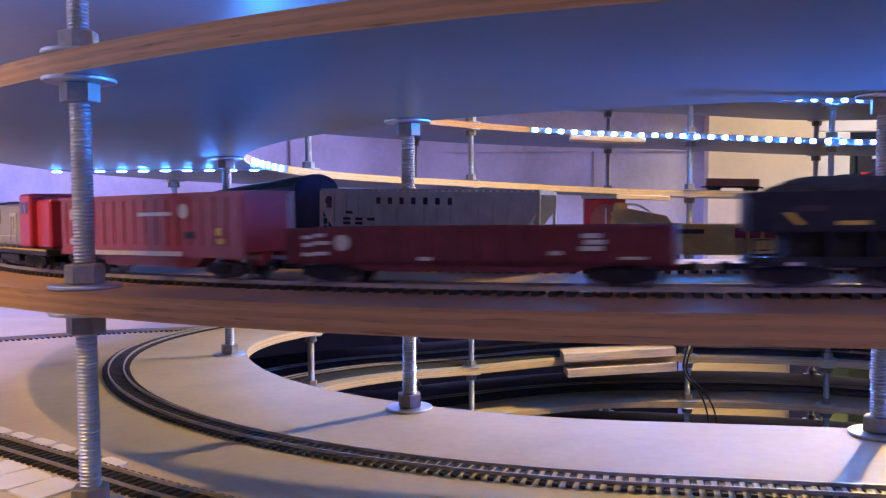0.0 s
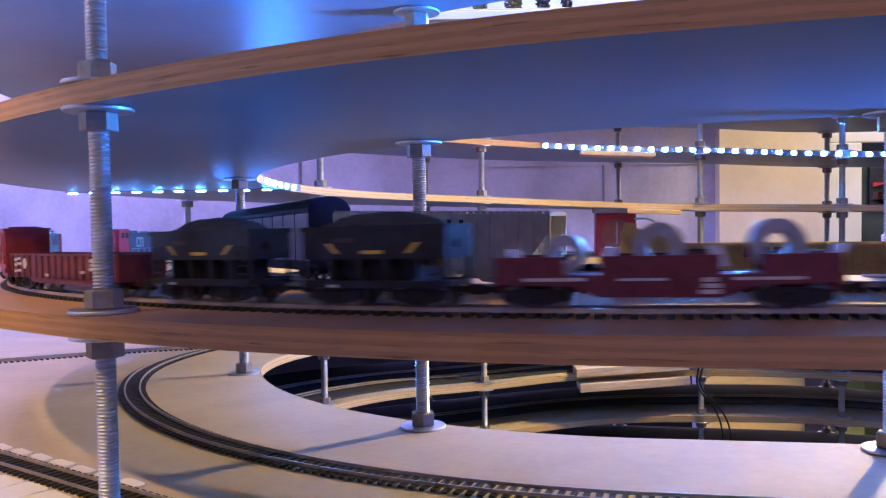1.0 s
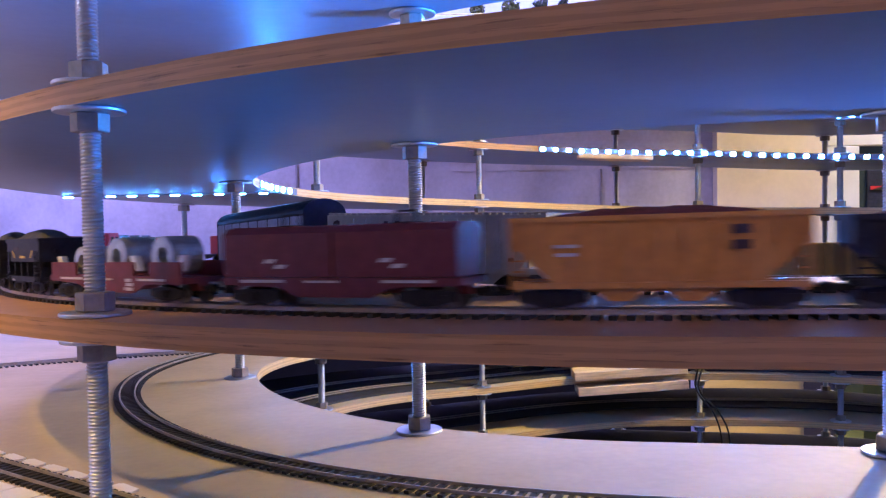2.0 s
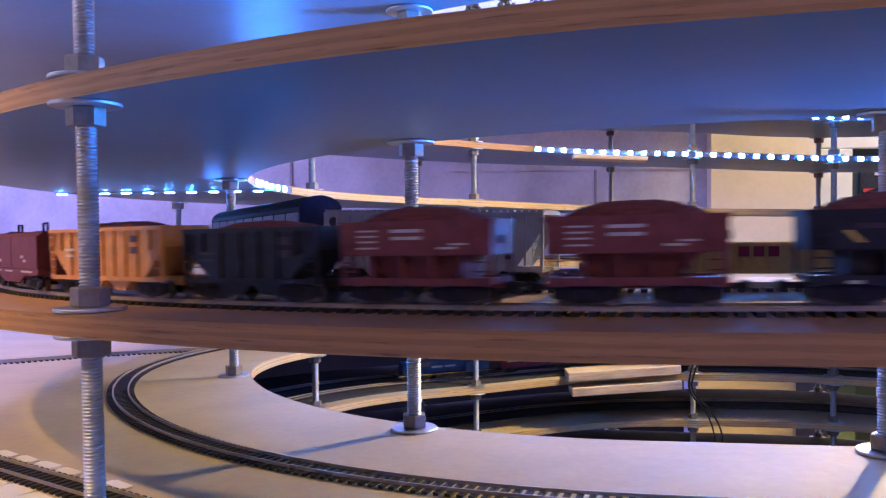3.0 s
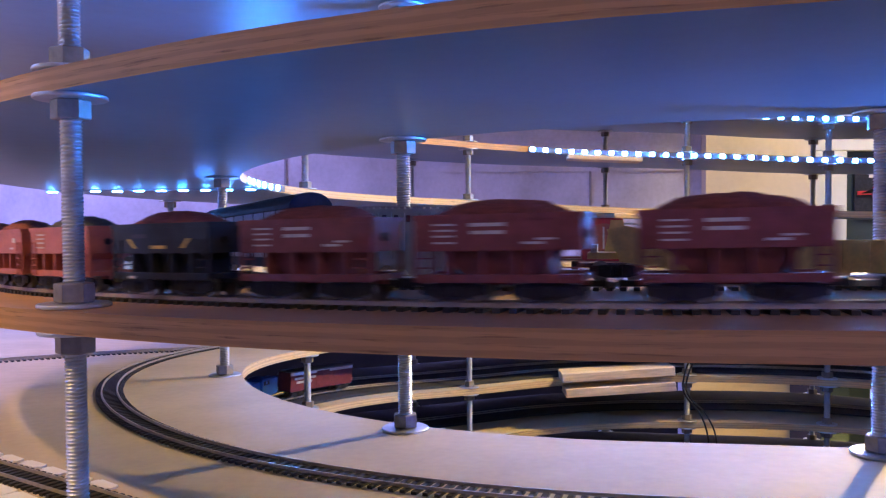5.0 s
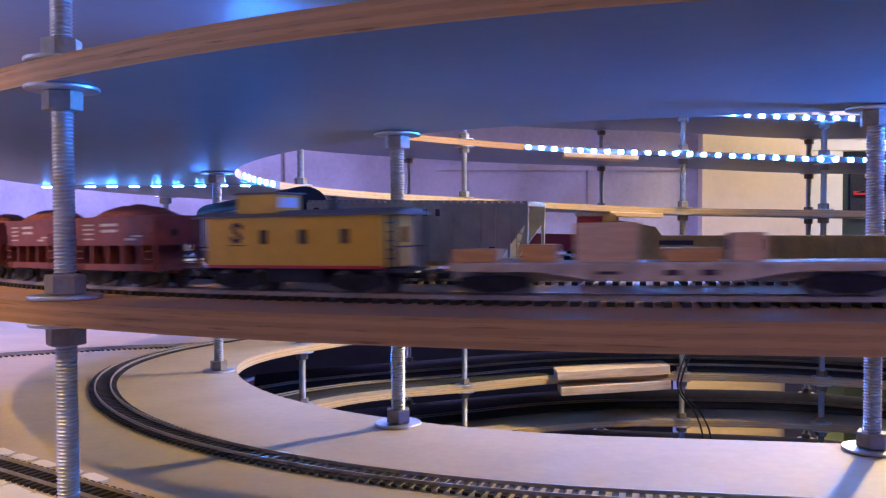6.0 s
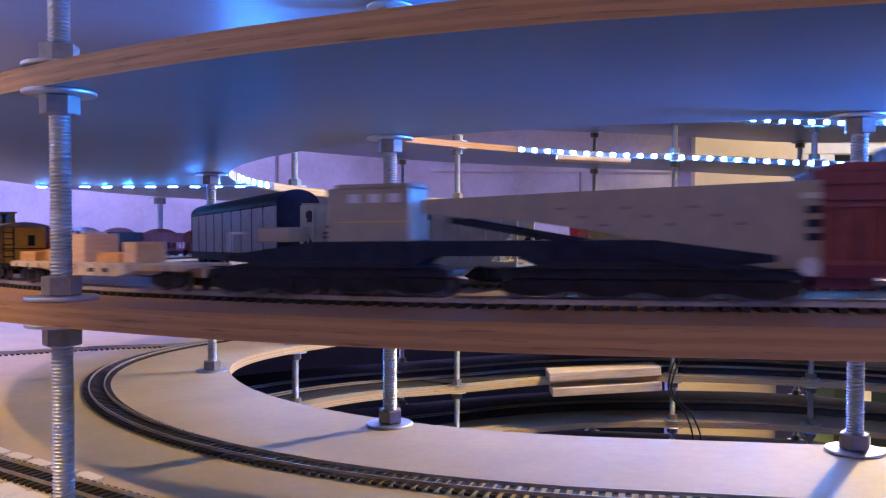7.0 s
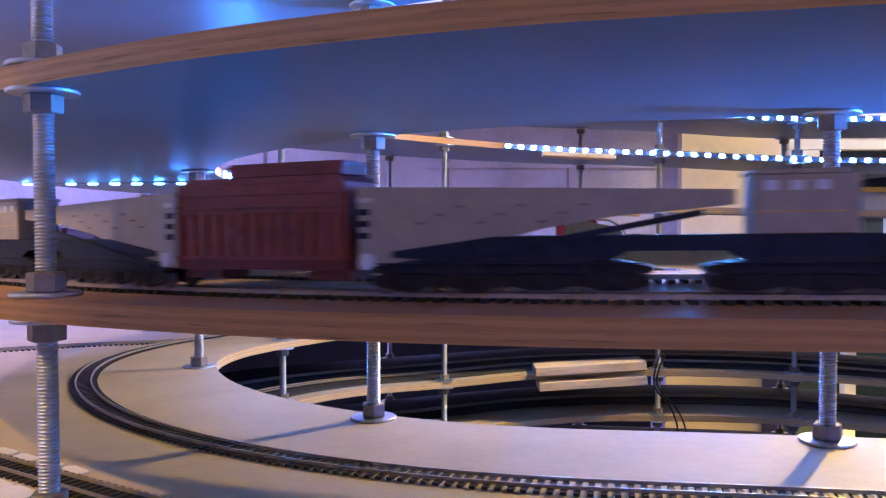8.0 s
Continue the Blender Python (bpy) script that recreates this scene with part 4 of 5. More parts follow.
def schnabel_half(s, L):
    """One carrying half of the heavy-load car: stacked frames on many wheels, machinery house, tapering arm towards the load.
    The load lies at x = -s * L / 2."""
    e = thing("schnabel_car", "grey heavy-load car half with tapering arm on blue-black frames", "heavy-load car", "cars of the moving train")
    W = 0.0150
    bm = bmesh.new()
    prism(bm, [(-0.088, 0.0285), (0.088, 0.0285), (0.140, 0.0215), (0.140, 0.0185), (0.095, 0.0150), (0.034, 0.0150), (0.022, 0.0210), (-0.022, 0.0210), (-0.034, 0.0150), (-0.095, 0.0150), (-0.140, 0.0185), (-0.140, 0.0215)], -W * 0.9, W * 0.9)
    part("main_frame", bm, NAVY, e)
    for x in (-0.082, 0.082):
        bm = bmesh.new()
        prism(bm, [(x - 0.070, 0.0135), (x - 0.040, 0.0182), (x + 0.040, 0.0182), (x + 0.070, 0.0135), (x + 0.070, 0.0105), (x - 0.070, 0.0105)], -W * 0.95, W * 0.95)
        part("span_bolster", bm, BLACK, e)
        part("equaliser", boxes((x - 0.064, x + 0.064, W * 0.55, W * 0.80, 0.0040, 0.0108), (x - 0.064, x + 0.064, -W * 0.80, -W * 0.55, 0.0040, 0.0108)), BLACK, e)
        part("walkway", boxes((x - 0.066, x + 0.066, W * 0.9, W + 0.002, 0.0150, 0.0156)), NAVY, e)
    trucks(e, (-0.134, -0.099, -0.065, -0.030, 0.030, 0.065, 0.099, 0.134))
    # machinery house on the end away from the load
    xh = s * 0.033
    house = part("machinery_house", boxes((min(xh, xh + s * 0.046), max(xh, xh + s * 0.046), -W, W, 0.0285, 0.0560), bev=0.0005), ARM_GREY, e)
    cabx0, cabx1 = sorted((xh - s * 0.001, xh + s * 0.040))
    part("house_roof", boxes((cabx0, cabx1, -W - 0.0008, W + 0.0008, 0.0560, 0.0582), bev=0.0004), ARM_GREY, house)
    for k in range(3):
        xw = xh + s * (0.008 + 0.011 * k)
        part("pane", boxes((xw - 0.0030, xw + 0.0030, W - 0.0002, W + 0.0005, 0.0485, 0.0530)), GLASS_L, house)
    part("stripe", boxes((cabx0, cabx1, W, W + 0.0004, 0.0385, 0.0390)), MARK_Y, house)
    # the arm rises over the frame and deepens towards the load
    x1 = -s * L / 2
    x0 = s * 0.026
    dx = x1 - x0
    pts = [(x0, 0.0495), (x0 + dx * 0.45, 0.0520), (x1, 0.0545), (x1, 0.0120), (x1 - dx * 0.10, 0.0125), (x0 + dx * 0.72, 0.0215), (x0 + dx * 0.50, 0.0320), (x0 + dx * 0.30, 0.0378), (x0, 0.0425)]
    bm = bmesh.new()
    prism(bm, pts, -W * 0.85, W * 0.85)
    arm = part("arm", bm, ARM_GREY, e)
    for sy in (-1, 1):
        bm = bmesh.new()
        y = sy * W * 0.85
        a, b = (x0 + dx * 0.08, 0.0405), (x1 - dx * 0.10, 0.0135)
        prism(bm, [(a[0], a[1] - 0.0030), (a[0], a[1]), (b[0], b[1]), (b[0], b[1] - 0.0030)], min(y, y + sy * 0.003), max(y, y + sy * 0.003))
        part("diagonal", bm, NAVY, arm)
    for k in range(9):
        fx = 0.38 + 0.055 * k
        part("bolt_plate", boxes((x0 + dx * fx - 0.0016, x0 + dx * fx + 0.0016, W * 0.85, W * 0.85 + 0.0006, 0.0430 - 0.004 * (k % 3), 0.0443 - 0.004 * (k % 3))), ROOF_GREY, arm)
    for z in (0.040, 0.034, 0.028):
        part("hinge_block", boxes((x1 - s * -0.003 - 0.0030, x1 - s * -0.003 + 0.0030, W * 0.85, W * 0.85 + 0.0012, z, z + 0.0032)), NAVY, arm)
    part("pivot_pin", cyl(bmesh.new(), 0.0042, W * 0.85, W * 0.85 + 0.003, at=(x1 + s * 0.005, 0, 0.0165), axis="y", n=20), PALE_BLUE, arm)
    part("warning_plate", boxes((x1 + s * 0.004 - 0.004, x1 + s * 0.004 + 0.004, W * 0.85, W * 0.85 + 0.001, 0.0465, 0.0490)), MARK, arm)
    # rail along the frame and small gear boxes
    part("gear_box", boxes((s * 0.112 - 0.010, s * 0.112 + 0.010, -W * 0.8, W * 0.8, 0.0285, 0.0365), bev=0.0005), ARM_GREY, e)
    part("hand_rail", boxes((s * 0.139 - 0.0005, s * 0.139 + 0.0005, W * 0.85 - 0.0005, W * 0.85 + 0.0005, 0.0240, 0.0340), (min(s * 0.130, s * 0.139), max(s * 0.130, s * 0.139), W * 0.85 - 0.0005, W * 0.85 + 0.0005, 0.0330, 0.0340)), PALE_BLUE, e)
    return e


def transformer(L):
    e = thing("transformer_load", "large maroon ribbed transformer box slung between the arms", "transformer", "cars of the moving train")
    W = 0.0175
    part("tank", boxes((-L / 2, L / 2, -W, W, 0.0115, 0.0585), bev=0.0006), RED_OXIDE, e)
    bm = bmesh.new()
    prism(bm, [(-L / 2, 0.0585), (L / 2 - 0.002, 0.0585), (L / 2 - 0.010, 0.0618), (-L / 2 + 0.006, 0.0618)], -W * 0.95, W * 0.95)
    part("shoulder", bm, RED_OXIDE, e)
    part("cap", boxes((-L / 2 + 0.004, L / 2 - 0.034, -W * 0.8, W * 0.8, 0.0618, 0.0695), bev=0.0006), RED_OXIDE, e)
    part("cap_ledge", boxes((-L / 2 + 0.003, L / 2 - 0.033, -W * 0.84, W * 0.84, 0.0670, 0.0682)), RED_OXIDE, e)
    for x in (-0.020, 0.012):
        mark(e, x, 0.0300, 0.008, 0.0050, W + 0.0016, MAROON)
    part("base_band", boxes((-L / 2 - 0.0004, L / 2 + 0.0004, -W - 0.0008, W + 0.0008, 0.0115, 0.0170)), MAROON, e)
    for z in (0.0525, 0.0455, 0.0425):
        part("ledge", boxes((-L / 2 - 0.0006, L / 2 + 0.0006, W, W + 0.0016, z, z + 0.0014), (-L / 2 - 0.0006, L / 2 + 0.0006, -W - 0.0016, -W, z, z + 0.0014)), RED_OXIDE, e)
    part("ledge", boxes((-L / 2 - 0.0006, L / 2 + 0.0006, W, W + 0.0018, 0.0170, 0.0190)), RED_OXIDE, e)
    for i in range(13):
        x = -L / 2 + 0.003 + (L - 0.006) * i / 12
        part("rib", boxes((x - 0.0011, x + 0.0011, W, W + 0.0014, 0.0190, 0.0420)), RED_OXIDE, e)
    for x in (-L / 2 + 0.014, L / 2 - 0.014):
        part("foot", boxes((x - 0.013, x + 0.013, -W * 0.7, W * 0.7, 0.0062, 0.0115)), RED_OXIDE, e)
    return e


def diesel(L, hood, nose, label, logo, group):
    """Road engine; its cab is at the trailing end."""
    e = thing("locomotive", label, "locomotive", group)
    W = 0.0165
    part("frame", boxes((-L / 2, L / 2, -W, W, 0.0105, 0.0150), bev=0.0004), BLACK, e)
    part("stripe", boxes((-L / 2, L / 2, W, W + 0.0004, 0.0138, 0.0150)), MARK_Y, e)
    part("hood", boxes((-L * 0.18, L / 2 - 0.012, -0.0105, 0.0105, 0.0150, 0.0430), bev=0.0012), hood, e)
    part("long_nose", boxes((L / 2 - 0.032, L / 2 - 0.010, -0.0108, 0.0108, 0.0150, 0.0425), bev=0.0014), nose, e)
    cab = part("cab", boxes((-L * 0.18 - 0.030, -L * 0.18, -W + 0.001, W - 0.001, 0.0150, 0.0480), bev=0.0014), nose, e)
    part("short_nose", boxes((-L / 2 + 0.010, -L * 0.18 - 0.030, -0.0110, 0.0110, 0.0150, 0.0440), bev=0.0014), nose, e)
    for sy in (-1, 1):
        for k in range(2):
            x = -L * 0.18 - 0.008 - 0.012 * k
            part("pane", boxes((x - 0.004, x + 0.004, sy * (W - 0.001) - 0.0004, sy * (W - 0.001) + 0.0004, 0.0360, 0.0430)), GLASS_D, cab)
        part("grille", boxes((L * 0.18, L * 0.34, sy * 0.0105 - 0.0005, sy * 0.0105 + 0.0005, 0.030, 0.040)), ROOF_GREY, e)
        y = sy * 0.0108
        if logo:
            bm = boxes((-0.012, -0.0095, y - 0.0003, y + 0.0003, 0.024, 0.037), (-0.012, -0.004, y - 0.0003, y + 0.0003, 0.0345, 0.037), (-0.012, -0.004, y - 0.0003, y + 0.0003, 0.024, 0.0265),
                       (-0.0015, 0.001, y - 0.0003, y + 0.0003, 0.024, 0.037), (0.0065, 0.009, y - 0.0003, y + 0.0003, 0.024, 0.037), (-0.004, 0.0065, y - 0.0003, y + 0.0003, 0.0345, 0.037))
            part("emblem", bm, MARK, e)
        else:
            for k in range(2):
                part("lettering", boxes((-0.020 + 0.032 * k, 0.006 + 0.032 * k, y - 0.0003, y + 0.0003, 0.027, 0.031)), MARK, e)
    for x in (0.30, 0.14):
        part("fan", cyl(bmesh.new(), 0.0075, 0.0430, 0.0450, at=(x * L, 0, 0), n=20), ROOF_GREY, e)
    part("exhaust", boxes((-0.010, 0.004, -0.004, 0.004, 0.0430, 0.0458)), ROOF_GREY, e)
    part("fuel_tank", boxes((-0.030, 0.030, -W * 0.85, W * 0.85, 0.0040, 0.0105), bev=0.001), BLACK, e)
    for sy in (-1, 1):
        bm = boxes((-L * 0.15, L / 2 - 0.004, sy * W - 0.0003, sy * W + 0.0003, 0.0235, 0.0242))
        for k in range(9):
            x = -L * 0.15 + (L * 0.65 - 0.004) * k / 8
            box(bm, x - 0.0003, x + 0.0003, sy * W - 0.0003, sy * W + 0.0003, 0.0150, 0.0242)
        part("hand_rail", bm, MARK if logo else TRUCK, e)
    trucks(e, (-L / 2 + 0.034, -L / 2 + 0.056, L / 2 - 0.056, L / 2 - 0.034))
    couplers(e, L)
    return e


def taller(e, k):
    """Raise the upper works of an engine by the factor k over its frame."""
    for ob in e.children_recursive:
        if ob.name.split(".")[0] in ("hood", "long_nose", "short_nose", "cab", "pane", "grille", "emblem", "lettering", "fan", "exhaust"):
            for v in ob.data.vertices:
                v.co.z = 0.0150 + (v.co.z - 0.0150) * k
    return e


def plain_flat(L):
    e = thing("gondola", "low orange-red gondola at the end of the train", "gondola car", "cars of the moving train")
    part("body", boxes((-L / 2, L / 2, -0.0165, 0.0165, 0.012, 0.030), bev=0.0005), BRICK_RED, e)
    part("sill", boxes((-L / 2 - 0.004, L / 2 + 0.004, -0.012, 0.012, 0.008, 0.012)), BLACK, e)
    for i in range(8):
        x = -L / 2 + 0.003 + (L - 0.006) * i / 7
        part("rib", boxes((x - 0.001, x + 0.001, -0.0176, -0.0165, 0.012, 0.030)), BRICK_RED, e)
    trucks(e, (-L / 2 + 0.018, L / 2 - 0.018))
    couplers(e, L)
    return e


# ---- parked cars ----


def place(e, turn, s, r, flip=False):
    tn, ta = by_length(s, r, turn)
    m = Matrix.Translation(on_deck(tn, ta, r, RAILHEAD)) @ pose(0, 0, 0, 0, 0, heading(ta) + (180 if flip else 0))
    e.matrix_basis = m
    return e


def covered_hopper(L):
    e = thing("covered_hopper", "pale grey covered hopper with dark lettering, parked on the inner track", "hopper car", "parked cars")
    W, H, zs = 0.0172, 0.0520, 0.0150
    for s in (-1, 1):
        bm = bmesh.new()
        y0, y1 = sorted((s * W, s * (W - 0.0014)))
        prism(bm, [(-L / 2, H - 0.003), (L / 2, H - 0.003), (L / 2, H - 0.012), (L / 2 - 0.018, zs), (-L / 2 + 0.018, zs), (-L / 2, H - 0.012)], y0, y1)
        part("side", bm, HOPPER_GREY, e)
    bm = bmesh.new()
    prism(bm, [(-L / 2 + 0.010, H - 0.004), (L / 2 - 0.010, H - 0.004), (L / 2 - 0.020, zs), (-L / 2 + 0.020, zs)], -W + 0.0014, W - 0.0014)
    part("body", bm, HOPPER_GREY, e)
    bm = bmesh.new()
    prism_x(bm, [(-W, H - 0.003), (W, H - 0.003), (W, H - 0.0015), (W * 0.5, H), (-W * 0.5, H), (-W, H - 0.0015)], -L / 2, L / 2)
    part("roof", bm, HOPPER_GREY, e)
    bm = bmesh.new()
    for i in range(34):
        x = -L / 2 + L * (i + 0.5) / 34
        box(bm, x - 0.0016, x + 0.0016, W - 0.005, W - 0.001, H - 0.0014, H - 0.0001)
    box(bm, -L / 2, L / 2, W - 0.0046, W - 0.0014, H - 0.0002, H + 0.0003)
    part("running_board", bm, DECK_GREY, e)
    for i in range(15):
        x = -L / 2 + 0.012 + (L - 0.024) * i / 14
        part("rib", boxes((x - 0.0008, x + 0.0008, W, W + 0.0010, zs + 0.001, H - 0.004)), HOPPER_GREY, e)
    part("sill", boxes((-L / 2, L / 2, W - 0.001, W + 0.0008, zs - 0.003, zs + 0.0006), (-L / 2, L / 2, -0.004, 0.004, 0.008, zs)), HOPPER_GREY, e)
    for k in range(3):
        bm = bmesh.new()
        x = (k - 1) * L * 0.24
        prism(bm, [(x - 0.018, zs), (x + 0.018, zs), (x + 0.005, 0.0045), (x - 0.005, 0.0045)], -W * 0.85, W * 0.85)
        part("discharge_bay", bm, HOPPER_GREY, e)
    y = W + 0.0011
    for k in range(7):
        mark(e, 0.034 - 0.0092 * k, 0.0418, 0.0032, 0.0046, y, MARK_D, "lettering_bar")
    bm = cyl(bmesh.new(), 0.0035, 0, 0.0003, at=(L / 2 - 0.0085, y - 0.0009, 0.0435), axis="y", n=18)
    box(bm, L / 2 - 0.012, L / 2 - 0.006, y - 0.0009, y - 0.0006, 0.0385, 0.0402)
    part("emblem", bm, MARK_D, e)
    for k, (x, z) in enumerate(((0.058, 0.0345), (0.060, 0.0300), (0.050, 0.0300), (0.040, 0.0300), (0.060, 0.0270), (0.050, 0.0270))):
        mark(e, x, z, 0.0060, 0.0020, y, MARK_D)
    mark(e, -L * 0.36, 0.0200, 0.004, 0.0026, y, MARK_D)
    for s in (-1, 1):
        bm = ladder(bmesh.new(), s * (L / 2 - 0.004), W - 0.0005, zs - 0.002, H - 0.002, 0.007, 7)
        part("ladder", bm, HOPPER_GREY, e)
        part("end_platform", boxes((min(s * (L / 2 - 0.020), s * L / 2), max(s * (L / 2 - 0.020), s * L / 2), -W, W, zs - 0.003, zs - 0.001)), HOPPER_GREY, e)
        for side in (-1, 1):
            x, yy = s * (L / 2 - 0.001), side * (W - 0.001)
            part("corner_post", boxes((x - 0.001, x + 0.001, yy - 0.001, yy + 0.001, zs - 0.002, H - 0.012)), HOPPER_GREY, e)
    trucks(e, (-L / 2 + 0.022, L / 2 - 0.022))
    couplers(e, L)
    return e


def autorack(L):
    e = thing("autorack", "parked autorack car with dark round roof and grey slotted panels", "autorack car", "parked cars")
    W, H, zs = 0.0176, 0.0685, 0.0125
    part("body", boxes((-L / 2, L / 2, -W + 0.0012, W - 0.0012, zs, H - 0.008)), NAVY, e)
    pts = [(-W - 0.0006, H - 0.0125)] + [((W + 0.0006) * math.cos(a), H - 0.0125 + 0.0125 * math.sin(a)) for a in np.linspace(math.pi, 0, 13)[1:-1]] + [(W + 0.0006, H - 0.0125)]
    bm = bmesh.new()
    prism_x(bm, [(float(a), float(b)) for a, b in pts], -L / 2 - 0.001, L / 2 + 0.001)
    part("roof", bm, NAVY, e)
    n = 9
    for i in range(n):
        x0 = -L / 2 + 0.003 + (L - 0.006) * i / n
        x1 = x0 + (L - 0.006) / n - 0.0014
        p = part("side_panel", boxes((x0, x1, W - 0.0012, W, zs + 0.004, H - 0.0135)), RACK_GREY, e)
        for k in range(11):
            z = zs + 0.0055 + k * (H - 0.0195 - zs) / 11
            part("slat", boxes((x0 + 0.001, x1 - 0.001, W, W + 0.0006, z, z + 0.0012)), RACK_GREY, p)
        part("post", boxes((x1 + 0.0002, x1 + 0.0012, W - 0.0008, W + 0.0004, zs, H - 0.012)), NAVY, e)
    part("sill", boxes((-L / 2, L / 2, -W - 0.0004, W + 0.0004, zs - 0.004, zs + 0.003)), NAVY, e)
    for s in (-1, 1):
        part("end_door", boxes((min(s * L / 2, s * (L / 2 + 0.0015)), max(s * L / 2, s * (L / 2 + 0.0015)), -W, W, zs, H - 0.0105)), NAVY, e)
    trucks(e, (-L / 2 + 0.028, L / 2 - 0.028))
    couplers(e, L)
    return e


def well_car(L):
    e = thing("well_car", "parked dull yellow well car with dark red lettering bars", "well car", "parked cars")
    W = 0.0172
    for s in (-1, 1):
        y0, y1 = sorted((s * W, s * (W - 0.0016)))
        bm = bmesh.new()
        prism(bm, [(-L / 2 + 0.020, 0.0245), (L / 2 - 0.050, 0.0245), (L / 2 - 0.046, 0.0300), (L / 2 - 0.022, 0.0345), (L / 2 - 0.012, 0.0320), (L / 2 - 0.020, 0.0120), (L / 2 - 0.060, 0.0060), (-L / 2 + 0.060, 0.0060), (-L / 2 + 0.020, 0.0120)], y0, y1)
        part("side", bm, TTX_YELLOW, e)
        for i in range(14):
            x = -L / 2 + 0.06 + (L - 0.12) * i / 13
            part("rib", boxes((x - 0.0007, x + 0.0007, min(s * W, s * (W + 0.0008)), max(s * W, s * (W + 0.0008)), 0.008, 0.0235)), TTX_YELLOW, e)
    part("floor", boxes((-L / 2 + 0.05, L / 2 - 0.05, -W + 0.002, W - 0.002, 0.0060, 0.0075)), TTX_YELLOW, e)
    for s in (-1, 1):
        part("end_platform", boxes((min(s * (L / 2 - 0.052), s * L / 2), max(s * (L / 2 - 0.052), s * L / 2), -W * 0.8, W * 0.8, 0.0135, 0.0175)), TTX_YELLOW, e)
        bm = bmesh.new()
        prism(bm, [(s * (L / 2 - 0.010), 0.0175), (s * (L / 2 - 0.024), 0.0175), (s * (L / 2 - 0.022), 0.0380), (s * (L / 2 - 0.014), 0.0380)], -W * 0.8, -W * 0.55)
        part("stanchion", bm, TTX_YELLOW, e)
        part("brake_gear", boxes((min(s * (L / 2 - 0.006), s * (L / 2 - 0.002)), max(s * (L / 2 - 0.006), s * (L / 2 - 0.002)), -0.010, 0.012, 0.0175, 0.0225)), DECK_GREY, e)
    y = W + 0.0009
    mark(e, L / 2 - 0.058, 0.0190, 0.020, 0.0028, y, MARK_D)
    for k in range(3):
        mark(e, 0.066 - 0.0085 * k, 0.0165, 0.0062, 0.0062, y, MARK_R, "lettering_bar")
    trucks(e, (-L / 2 + 0.018, L / 2 - 0.018))
    couplers(e, L)
    return e

# ---- base board: joining tracks, cards, splices, roadbed ----
CARD = mat("white_card", (0.80, 0.76, 0.70), 0.7, var=0.06, scale=30)
ROADBED = mat("dark_foam_roadbed", (0.035, 0.036, 0.045), 0.75, var=0.25, scale=60, bump=0.3, bscale=400)


def free_track(pts, label):
    """Track along a polyline on the base board."""
    e = tagged(new("model_track"), label, "track", "tracks of the helix")
    pts = [Vector(p) for p in pts]
    for s in (-1, 1):
        bm = bmesh.new()
        prev = None
        for i, p in enumerate(pts):
            d = (pts[min(i + 1, len(pts) - 1)] - pts[max(i - 1, 0)]).normalized()
            n = Vector((-d.y, d.x, 0)).normalized()
            c = p + n * s * 0.00825
            cur = [bm.verts.new(c + n * a + Vector((0, 0, b))) for a, b in ((-0.0005, TIE_H), (0.0005, TIE_H), (0.0005, RAILHEAD), (-0.0005, RAILHEAD))]
            if prev:
                for k in range(4):
                    bm.faces.new((prev[k], prev[(k + 1) % 4], cur[(k + 1) % 4], cur[k]))
            prev = cur
        part("rail", bm, RAIL, e)
    acc, nxt = 0.0, 0.0
    for a, b in zip(pts, pts[1:]):
        seg = (b - a).length
        while nxt < acc + seg:
            p = a.lerp(b, (nxt - acc) / seg)
            k = new("tie", TIE_ME)
            k.parent = e
            k.matrix_basis = Matrix.Translation(p) @ pose(0, 0, 0, 0, 0, math.degrees(math.atan2(b.y - a.y, b.x - a.x)))
            nxt += TIE_STEP
        acc += seg
    return e


def base_point(x, y, up=0.0):
    """Height of the base board under a place."""
    dx, dy = x - CX, y - CY
    u, v = dx * UX + dy * UY, -dx * UY + dy * UX
    tau = -u / STRAIGHT * 70 if u > 0 else (270 - math.degrees(math.atan2(v, u)) % 360)
    return Vector((x, y, under(-2, tau) + THICK + up))


R_OUTER = 0.848
near_line = [plan(t, R_OUTER) for t in np.arange(-18, 24.1, 2)]
(xa, ya), (xb, yb) = near_line[-2], near_line[-1]
dl = math.hypot(xb - xa, yb - ya)
near_line += [(xb + (xb - xa) / dl * q, yb + (yb - ya) / dl * q) for q in np.arange(0.02, 0.46, 0.02)]
free_track([base_point(x, y) for x, y in near_line], "black-tie model track that leaves the helix over the base board")
far_line = [(-0.40 - 0.14 * k / 4, 1.40 - 0.075 * k / 4) for k in range(4)] + [(-0.54 - 0.040 * k, 1.325 - 0.0295 * k) for k in range(9)]
free_track([base_point(x, y) for x, y in far_line], "black-tie model track coming in over the base board")

# white cards beside the leaving track
random.seed(4)
nx, ny = -(yb - ya) / dl, (xb - xa) / dl
lie = math.degrees(math.atan2(yb - ya, xb - xa))


def white_card(q, off, w, d):
    """A card at length q along the leaving track, off to its side."""
    x, y = xb + (xb - xa) / dl * q + nx * off, yb + (yb - ya) / dl * q + ny * off
    bm = boxes((-w / 2, w / 2, -d / 2, d / 2, 0, 0.0014))
    bmesh.ops.bevel(bm, geom=[e for e in bm.edges if abs(e.verts[0].co.z - e.verts[1].co.z) > 0.001], offset=0.002, segments=3, affect="EDGES")
    ob = link_bm("white_card", bm, CARD)
    ob.matrix_basis = Matrix.Translation(base_point(x, y, 0.0002)) @ pose(0, 0, 0, 0, 0, lie + random.uniform(-4, 4))
    tagged(ob, "small white card lying on the board beside the track", "card", "white cards")


